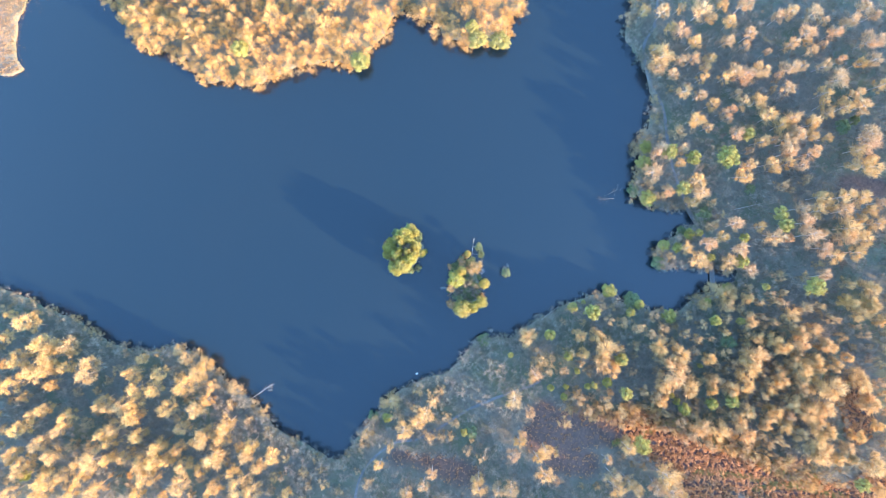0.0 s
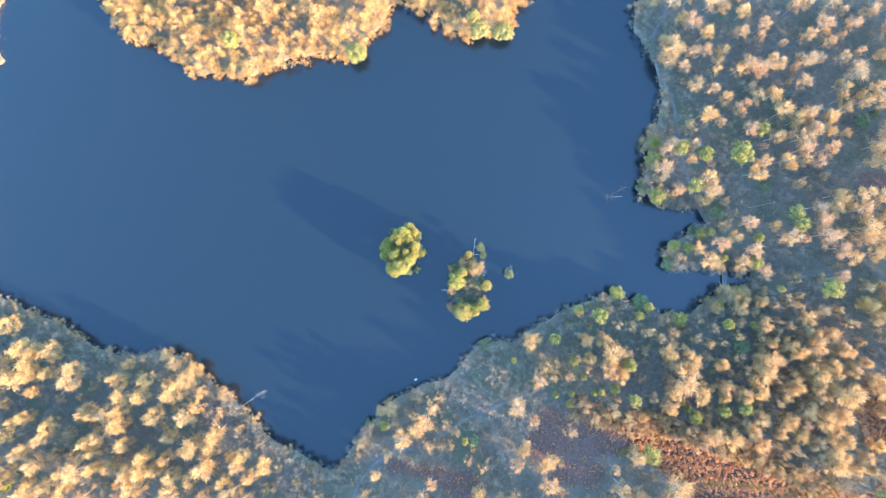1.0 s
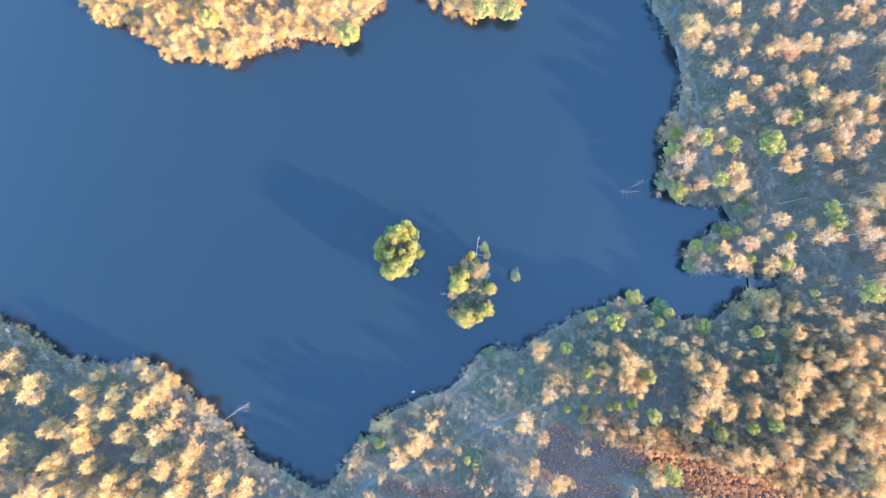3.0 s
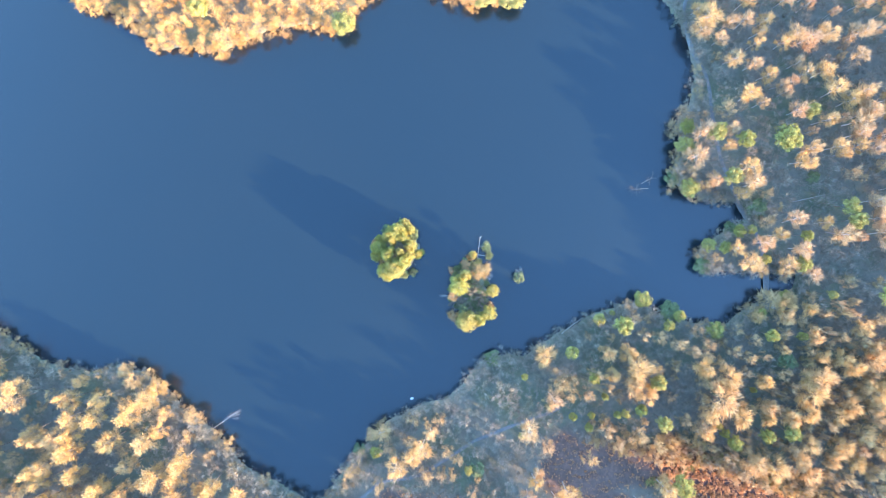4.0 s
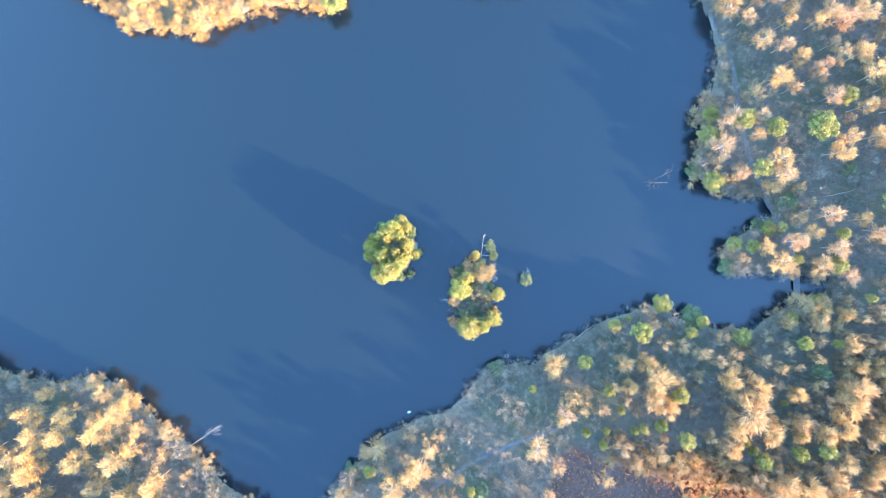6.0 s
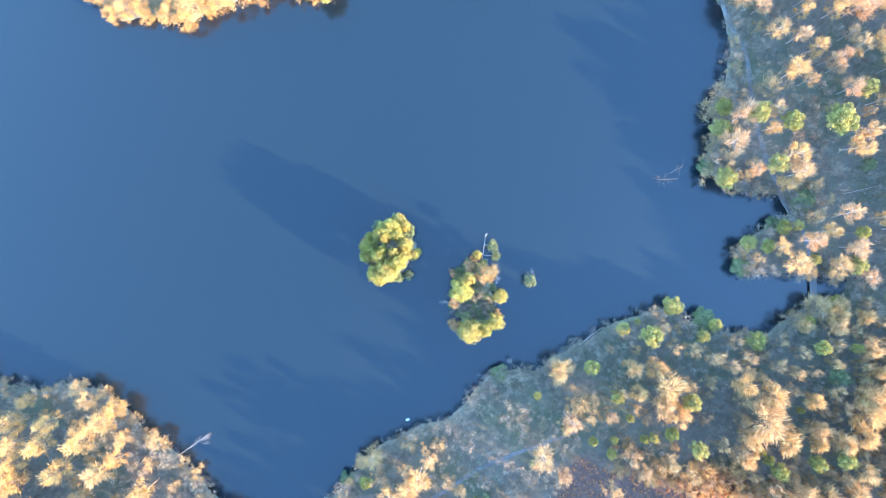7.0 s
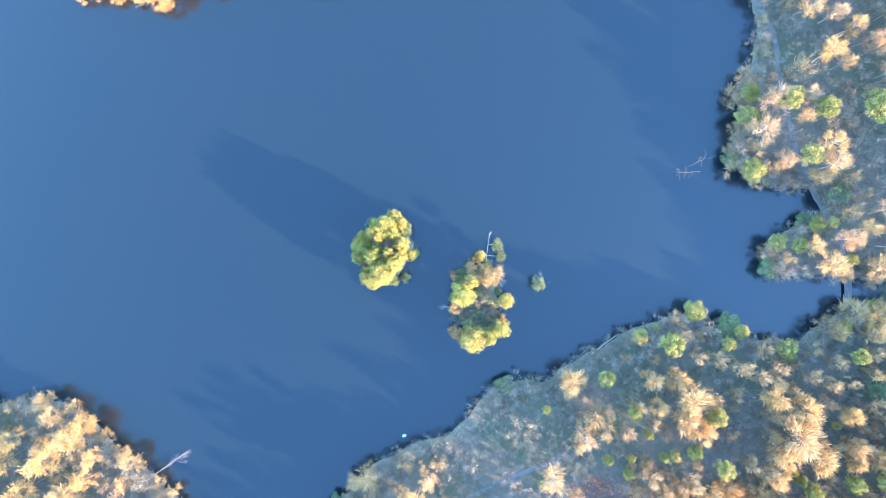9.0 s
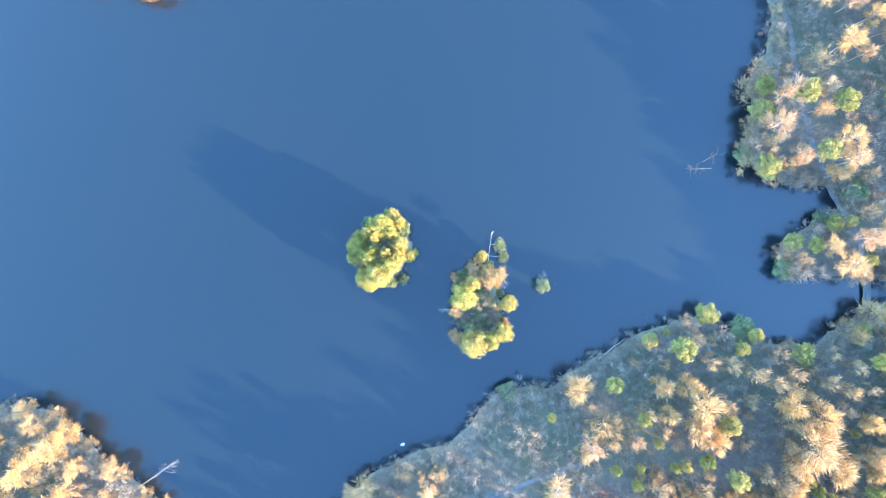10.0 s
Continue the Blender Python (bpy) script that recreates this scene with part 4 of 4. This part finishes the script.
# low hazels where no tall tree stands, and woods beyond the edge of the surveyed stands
low_here = lambda x, y: in_main(x, y, 0.6)
sow(HAZEL, free_spots((62, -58, 104, -15), 3.0, 60, low_here), 0.85, "hazels of the south-east wood", 0.25, 1.6)
sow(HAZEL, free_spots((30, -70, 134, -10), 3.6, 50, low_here), 0.7, "hazels of the south-east wood", 0.3, 1.3)
sow(LARCH, free_spots((-134, -76, -35, -5), 3.8, 30, lambda x, y: in_main(x, y, 3.0)), 0.75, "larches of the south-west wood", 0.2, 0.95)
sow(HAZEL, free_spots((-134, -76, -25, -5), 3.4, 40, low_here), 0.75, "hazels of the south-west shore", 0.3)
# young birches in a band along the heath
BAND = [(38.1, -44.5), (46.5, -47.4), (53.3, -48.7), (61.7, -50.1), (70.2, -52.4), (78.6, -55.1), (87.0, -58.0), (95.4, -61.9), (103.9, -65.3), (109.8, -67.8)]
sow(SAPLING, free_spots((30, -77, 134, -42), 1.7, 140, lambda x, y: chain_distance(BAND, x, y) < 2.9, 120), 0.9, "birch saplings along the heath", 0.25, 1.1)
shrub_spots = []
for box, want, tall in (((-138, -78, -10, 0), 420, "south-west"), ((-10, -78, 138, -10), 640, "south-east"), ((50, -10, 138, 78), 560, "east")):
    spots = free_spots(box, 2.05, want, lambda x, y: inside(LAND[0], x, y) & (shore(x, y) > 0.2) & (heath_at(x, y) < 0.3) & off_path(x, y, 0.8))
    spots.sort(key=lambda p: math.hypot(*p))
    sow(SHRUB, spots[:95], 0.92, "shrubs of the " + tall + " wood", 0.3)
    shrub_spots += spots[95:]
    placed += [(x, y, 0.5) for x, y in spots[95:]]
# a ragged fringe of scrub that hangs over the water's edge
shrub_spots += [(x, y, 0.95) for x, y in free_spots((-138, -78, 138, 78), 1.05, 800, lambda x, y: inside(LAND[0], x, y) & (shore(x, y) > 0.75) & (shore(x, y) < 2.1), 260)]


# ---------------------------------------------------------------- stuff: undergrowth, bracken, reeds, unseen woods added for shade
def tufts(name, xs, ys, per, length, width, up, mat, label, category):
    n = len(xs)
    r = np.random.default_rng(len(name) * 31)
    z = np.maximum(height(xs, ys), -0.25)
    base = np.repeat(np.column_stack([xs, ys, z - 0.03]), per, 0)
    base[:, :2] += r.normal(size=(n * per, 2)) * length * 0.3
    way = unit(r.normal(size=(n * per, 3)) * np.array([1, 1, 0.4]) + np.array([0, 0, up]))
    way[:, 2] = np.abs(way[:, 2])
    size = np.repeat(r.uniform(0.6, 1.3, n), per) * r.uniform(0.7, 1.2, n * per) * length
    v, f = blades(base, way, size, size * width, r)
    tagged(new(name, mesh_of(name, v, f, mat)), label, category, kind="stuff")


def scatter(box, n, accept):
    xs, ys = rng.uniform(box[0], box[2], n), rng.uniform(box[1], box[3], n)
    ok = accept(xs, ys)
    return xs[ok], ys[ok]


tufts("undergrowth", *scatter((-140, -85, 140, 80), 30000, lambda x, y: (shore(x, y) > 0.0) & ~inside(LAND[2], x, y) & (heath_at(x, y) < 0.4) & off_path(x, y, 0.8)),
      8, 0.9, 0.09, 0.7, BRUSH_MAT, "grey-brown brambles, saplings and brush on the forest floor", "undergrowth")
def bracken():
    """Mounds of dead fronds that lean outwards from the middle of each clump, with bare furrows between."""
    r = np.random.default_rng(41)
    xs, ys = scatter((-20, -100, 150, -35), 70000, lambda x, y: (heath_at(x, y) > 0.4) & (shore(x, y) > 1) & (np.sin(x * 3.4 + 1.5 * np.sin(y * 0.9)) + np.sin(y * 2.1 + 1.2 * np.sin(x * 0.8)) > -0.9))
    # fewer and, below, smaller clumps west of x = 54 imitate shade there
    keep = (xs > 54) | (r.random(len(xs)) < 0.3)
    xs, ys = xs[keep][:13000], ys[keep][:13000]
    per = 8
    n = len(xs)
    size = np.repeat(r.uniform(0.45, 1.05, n) * np.where(xs > 54, 1.0, 0.6), per)
    d = unit(r.normal(size=(n * per, 3)) * np.array([1, 1, 0.8]))
    d[:, 2] = np.abs(d[:, 2])
    base = np.repeat(np.column_stack([xs, ys, height(xs, ys)]), per, 0) + d * np.array([0.4, 0.4, 1.2]) * size[:, None]
    way = unit(np.cross(d, r.normal(size=(n * per, 3))) + d * 0.5 + np.array([0, 0, 0.5]))
    v, f = blades(base - way * 0.2 * size[:, None], way, size * r.uniform(0.5, 0.9, n * per), size * r.uniform(0.2, 0.34, n * per), r, d, 0.4)
    tagged(new("bracken", mesh_of("bracken", v, f, BRACKEN_MAT)), "rust-brown dead bracken covering the open heath", "bracken", kind="stuff")


bracken()
tufts("reeds", *scatter((-150, 45, -115, 85), 15000, lambda x, y: inside(LAND[2], x, y) & (shore(x, y) > -0.3)),
      5, 0.5, 0.2, 1.0, REED_MAT, "dry straw-coloured reeds on the low spit", "reeds")


def mass(name, patterns, spots, low, high, label, category, mats):
    """Many plants of one kind in one mesh."""
    r = np.random.default_rng(len(spots))
    V, F, M, n = [], [], [], 0
    src = []
    for pattern in patterns:
        parts = []
        for slot, me in enumerate(pattern[3:5]):
            v = np.empty(len(me.vertices) * 3)
            me.vertices.foreach_get("co", v)
            me.calc_loop_triangles()
            f = np.empty(len(me.loop_triangles) * 3, np.int32)
            me.loop_triangles.foreach_get("vertices", f)
            parts.append((v.reshape(-1, 3), f.reshape(-1, 3), slot))
        src.append(parts)
    for x, y, *size in spots:
        a, s = r.uniform(0, 6.283), r.uniform(low, high) * (size[0] if size else 1.0)
        turn = np.array([[np.cos(a), -np.sin(a), 0], [np.sin(a), np.cos(a), 0], [0, 0, 1]]) * s
        for v, f, slot in src[r.integers(len(src))]:
            V.append(v @ turn.T + np.array([x, y, float(height(x, y))]))
            F.append(f + n)
            M.append(np.full(len(f), slot, np.int32))
            n += len(v)
    me = mesh_of(name, np.concatenate(V), np.concatenate(F), mats[0])
    me.materials.append(mats[1])
    me.polygons.foreach_set("material_index", np.concatenate(M))
    tagged(new(name, me), label, category, kind="stuff")


SCRUB = [("scrub", "", "", *bare_tree(930 + i, 4.6, 0.12, 1.75, 10, 33, 0.6, 0.105, flare=1.0, wood=BROWN_BARK, fuzz=SCRUB_MAT, stems=1, limbs=False)) for i in range(6)]
mass("scrub", SCRUB, shrub_spots, 0.6, 1.25, "grey-brown bare scrub filling the wood", "scrub", (BROWN_BARK, SCRUB_MAT))
FAR = [("far", "", "", *bare_tree(900 + i, 12.5, 0.42, 2.6, 11, 11, 1.15, 0.22, fuzz=WOOD_FAR)) for i in range(2)]
def beyond(x, y):
    """Added unseen woods outside the surveyed stands; a treeless gap lets sun reach the heath."""
    across = 0.49 * x + 0.87 * y
    gap = (across > -22.5) & (across < -4.0) & (x > 40) & (y < -60)
    return (shore(x, y) > 2) & ~((np.abs(x) < 138) & (np.abs(y) < 78)) & (heath_at(x, y) < 0.3) & (inside(LAND[0], x, y) | inside(LAND[1], x, y)) & ~gap


def shade_size(x, y):
    """Sized for shade: tall south and east, low along the heath and west."""
    across = 0.49 * x + 0.87 * y
    return 1.25 if (x > 130 and across > 25) or (x > -45 and across < -22.5) else 0.7


far_spots = free_spots((-200, -150, 230, 110), 4.4, 480, beyond, 30) + free_spots((-45, -112, 110, -78), 3.8, 150, beyond, 60) + free_spots((138, -40, 172, 80), 3.8, 120, beyond, 60)
mass("far_wood", FAR, [(x, y, shade_size(x, y)) for x, y in far_spots], 0.8, 1.15, "bare woodland added out of view round the lake to cast shade", "woodland", (BROWN_BARK, WOOD_FAR))


# ---------------------------------------------------------------- tufts by the water and on the heath
def along(chain, spread_m, n):
    line = smooth_line(chain, 0.7)
    p = line[rng.integers(len(line), size=n)] + rng.normal(size=(n, 2)) * spread_m
    return p[:, 0], p[:, 1]


tufts("grass_track", *[np.concatenate(c) for c in zip(along([(50.8, -57.7), (56.7, -56.2), (63.4, -53.3), (71.0, -50.6)], 0.25, 420), along([(79.4, -56.7), (87.0, -59.7), (95.4, -63.1), (101.3, -66.4), (110.6, -68.6)], 1.0, 700), along([(74.9, -66.3), (87.0, -67.1), (97.1, -69.3), (110.6, -71.7), (120.7, -74.4)], 0.3, 700), along([(92.9, -71.5), (103.9, -70.2), (113.2, -71.3)], 0.3, 400))],
      7, 1.0, 0.12, 1.0, GRASS_MAT, "pale yellow-green grass along worn tracks through the bracken", "grass")
edge_x, edge_y = along([(-119.9, 74.4), (-125.0, 69.8), (-125.4, 63.0), (-125.4, 57.9), (-123.0, 53.2), (-125.5, 51.1)], 1.1, 90)
tufts("reed_tussocks", edge_x, edge_y, 9, 0.4, 0.2, 0.9, REED_MAT, "small dry reed tussocks standing in shallow water", "reeds")


# ---------------------------------------------------------------- fallen trees, the footbridge, a stone
def lying_tree(name, start, end, z0, z1, thick, branches, reach, mat, label, seed):
    """A fallen trunk with what is left of its branches towards the top end."""
    r = np.random.default_rng(seed)
    root = new(name)
    a, c = np.array([0.0, 0.0, 0.0]), np.array([end[0] - start[0], end[1] - start[1], z1 - z0])
    root.matrix_basis = pose(start[0], start[1], z0)
    q = np.linspace(0, 1, 6)[:, None]
    length = np.linalg.norm(c)
    line = a + (c - a) * q + r.normal(size=(6, 3)) * 0.012 * length * np.sin(np.pi * q)
    log = Pile()
    log.add(*tube(line, np.linspace(1.0, 0.35, 6) * thick, 7))
    link_part("trunk", log.mesh("trunk", mat, True), root)
    for k in range(branches):
        w = r.uniform(0.35, 1.0)
        p = line[0] + (line[-1] - line[0]) * w
        d = unit(unit(c) * 0.8 + r.normal(size=3) * np.array([0.6, 0.6, 0.25]) + np.array([0, 0, 0.15]))
        n = reach * r.uniform(0.5, 1.1)
        limb = Pile()
        mid = p + d * n * 0.55 + r.normal(size=3) * 0.08 * n
        limb.add(*tube(np.array([p, mid, p + d * n]), np.array([0.35, 0.22, 0.08]) * thick, 4))
        for _ in range(4):
            d2 = unit(d + r.normal(size=3) * 0.5)
            s = p + d * n * r.uniform(0.4, 0.9)
            limb.add(*tube(np.array([s, s + d2 * n * 0.2, s + d2 * n * 0.4]), np.array([0.16, 0.1, 0.04]) * thick, 3))
        link_part("branch", limb.mesh("branch", mat, True), root)
    return tagged(root, label, "fallen tree")


lying_tree("fallen_tree", (-58.93, -46.06), (-51.24, -40.55), 0.6, 0.25, 0.04, 11, 3.0, DEAD_WOOD, "bleached fallen tree reaching into the lake with bare branches", 1)
lying_tree("fallen_tree", (29.48, -21.18), (34.38, -17.28), 0.5, 0.55, 0.12, 3, 1.2, DEAD_WOOD, "pale fallen log lying along the shore", 2)
lying_tree("fallen_tree", (86.69, 11.81), (94.46, 13.47), 1.3, 1.6, 0.1, 4, 1.6, DEAD_WOOD, "thin pale fallen trunk in the scrub", 4)
lying_tree("fallen_tree", (6.68, -12.61), (12.17, -11.19), 0.5, 0.9, 0.09, 7, 1.8, DEAD_WOOD, "bleached fallen tree across the open middle of the islet", 5)
lying_tree("sunken_branch", (51.26, 15.11), (47.20, 14.94), 0.15, 0.1, 0.07, 14, 1.8, BROWN_BARK, "half-sunken brown branches in the shallows", 6)
lying_tree("sunken_branch", (49.40, 16.30), (52.30, 17.83), 0.15, 0.1, 0.06, 12, 1.8, BROWN_BARK, "half-sunken brown branches in the shallows", 7)
lying_tree("fallen_tree", (3.70, -12.29), (0.50, -11.53), 0.5, 0.7, 0.07, 8, 1.5, DEAD_WOOD, "bleached fallen tree at the edge of the islet", 8)


def build_bridge(a, c):
    """A plank footbridge on two beams, with low kerbs, over the narrow channel."""
    root = new("footbridge")
    a, c = Vector((*a, 0.55)), Vector((*c, 0.55))
    root.matrix_basis = Matrix.Translation((a + c) / 2) @ Matrix.Rotation(math.atan2(c.y - a.y, c.x - a.x), 4, "Z")
    length = (c - a).length

    def slab(name, size, at, bevel=0.01):
        bm = bmesh.new()
        bmesh.ops.create_cube(bm, size=1.0)
        bmesh.ops.scale(bm, vec=size, verts=bm.verts)
        bmesh.ops.bevel(bm, geom=bm.edges[:], offset=bevel, segments=1, affect="EDGES")
        me = bpy.data.meshes.new(name)
        bm.to_mesh(me)
        bm.free()
        me.materials.append(PLANK_WOOD)
        ob = link_part(name, me, root)
        ob.matrix_basis = pose(*at)
        return ob
    for side in (-0.5, 0.5):
        slab("beam", (length, 0.16, 0.25), (0, side, -0.15))
        slab("kerb", (length, 0.09, 0.10), (0, side * 1.3, 0.09))
        for end in (-0.42, 0.42):
            slab("post", (0.16, 0.16, 1.6), (length * end, side * 1.1, -0.85))
    count = int(length / 0.2)
    first = slab("plank", (0.18, 1.5, 0.05), (-length / 2 + 0.1, 0, 0))
    for k in range(1, count):
        p = link_part("plank", first.data, root)
        p.matrix_basis = pose(-length / 2 + 0.1 + k * 0.2, rng.normal() * 0.015, 0, 0, 0, rng.normal() * 0.5)
    tagged(root, "weathered grey plank footbridge over a narrow channel", "footbridge")


build_bridge((80.36, -5.95), (80.53, -11.89))


def build_stone(x, y):
    bm = bmesh.new()
    bmesh.ops.create_icosphere(bm, subdivisions=3, radius=0.3)
    for v in bm.verts:
        v.co *= 1 + 0.25 * noise.noise(v.co * 2.3)
        v.co.x *= 1.5
        v.co.z *= 0.6
    me = bpy.data.meshes.new("stone")
    bm.to_mesh(me)
    bm.free()
    me.materials.append(STONE)
    ob = new("boulder", me)
    ob.matrix_basis = pose(x, y, max(float(height(x, y)), -0.1) + 0.12, 0, 0, 20)
    tagged(ob, "pale weathered boulder at the water's edge", "boulder")


build_stone(-7.82, -37.38)


def leaning_pine(base, top):
    """A thin pale pine that leans out over the water, with two tufts of needles left."""
    r = np.random.default_rng(77)
    root = new("leaning_pine")
    root.matrix_basis = pose(base[0], base[1], 0.3)
    c = np.array([top[0] - base[0], top[1] - base[1], top[2] - 0.3])
    q = np.linspace(0, 1, 6)[:, None]
    line = c * q + r.normal(size=(6, 3)) * 0.05
    log = Pile()
    log.add(*tube(line, np.linspace(0.07, 0.02, 6), 7))
    link_part("trunk", log.mesh("trunk", DEAD_WOOD, True), root, "bleached pale trunk")
    for w, off, size in ((0.62, (1.7, -0.3, 0.6), 1.25), (0.2, (2.6, -0.2, 1.4), 1.0), (0.97, (0.4, 0.5, 0.3), 0.0)):
        p = c * w
        e = p + np.array(off)
        limb = Pile()
        limb.add(*tube(np.array([p, (p + e) / 2, e]), [0.06, 0.045, 0.02], 5))
        bough = link_part("bough", limb.mesh("bough", DEAD_WOOD, True), root)
        if size:
            d = unit(r.normal(size=(420, 3)))
            start = e + d * size * r.uniform(0.3, 1.0, 420)[:, None] * np.array([1, 1.2, 0.6])
            tuft = Pile()
            tuft.add(*blades(start, unit(d + r.normal(size=(420, 3)) * 0.8), r.uniform(0.2, 0.45, 420), r.uniform(0.12, 0.25, 420), r))
            link_part("needles", tuft.mesh("needles", DARK_NEEDLE), bough, "dark green needle tuft")
    tagged(root, "leaning pale-trunked pine with two green needle tufts on the islet", "tree")


leaning_pine((8.61, -2.50), (8.96, 2.82, 5.0))
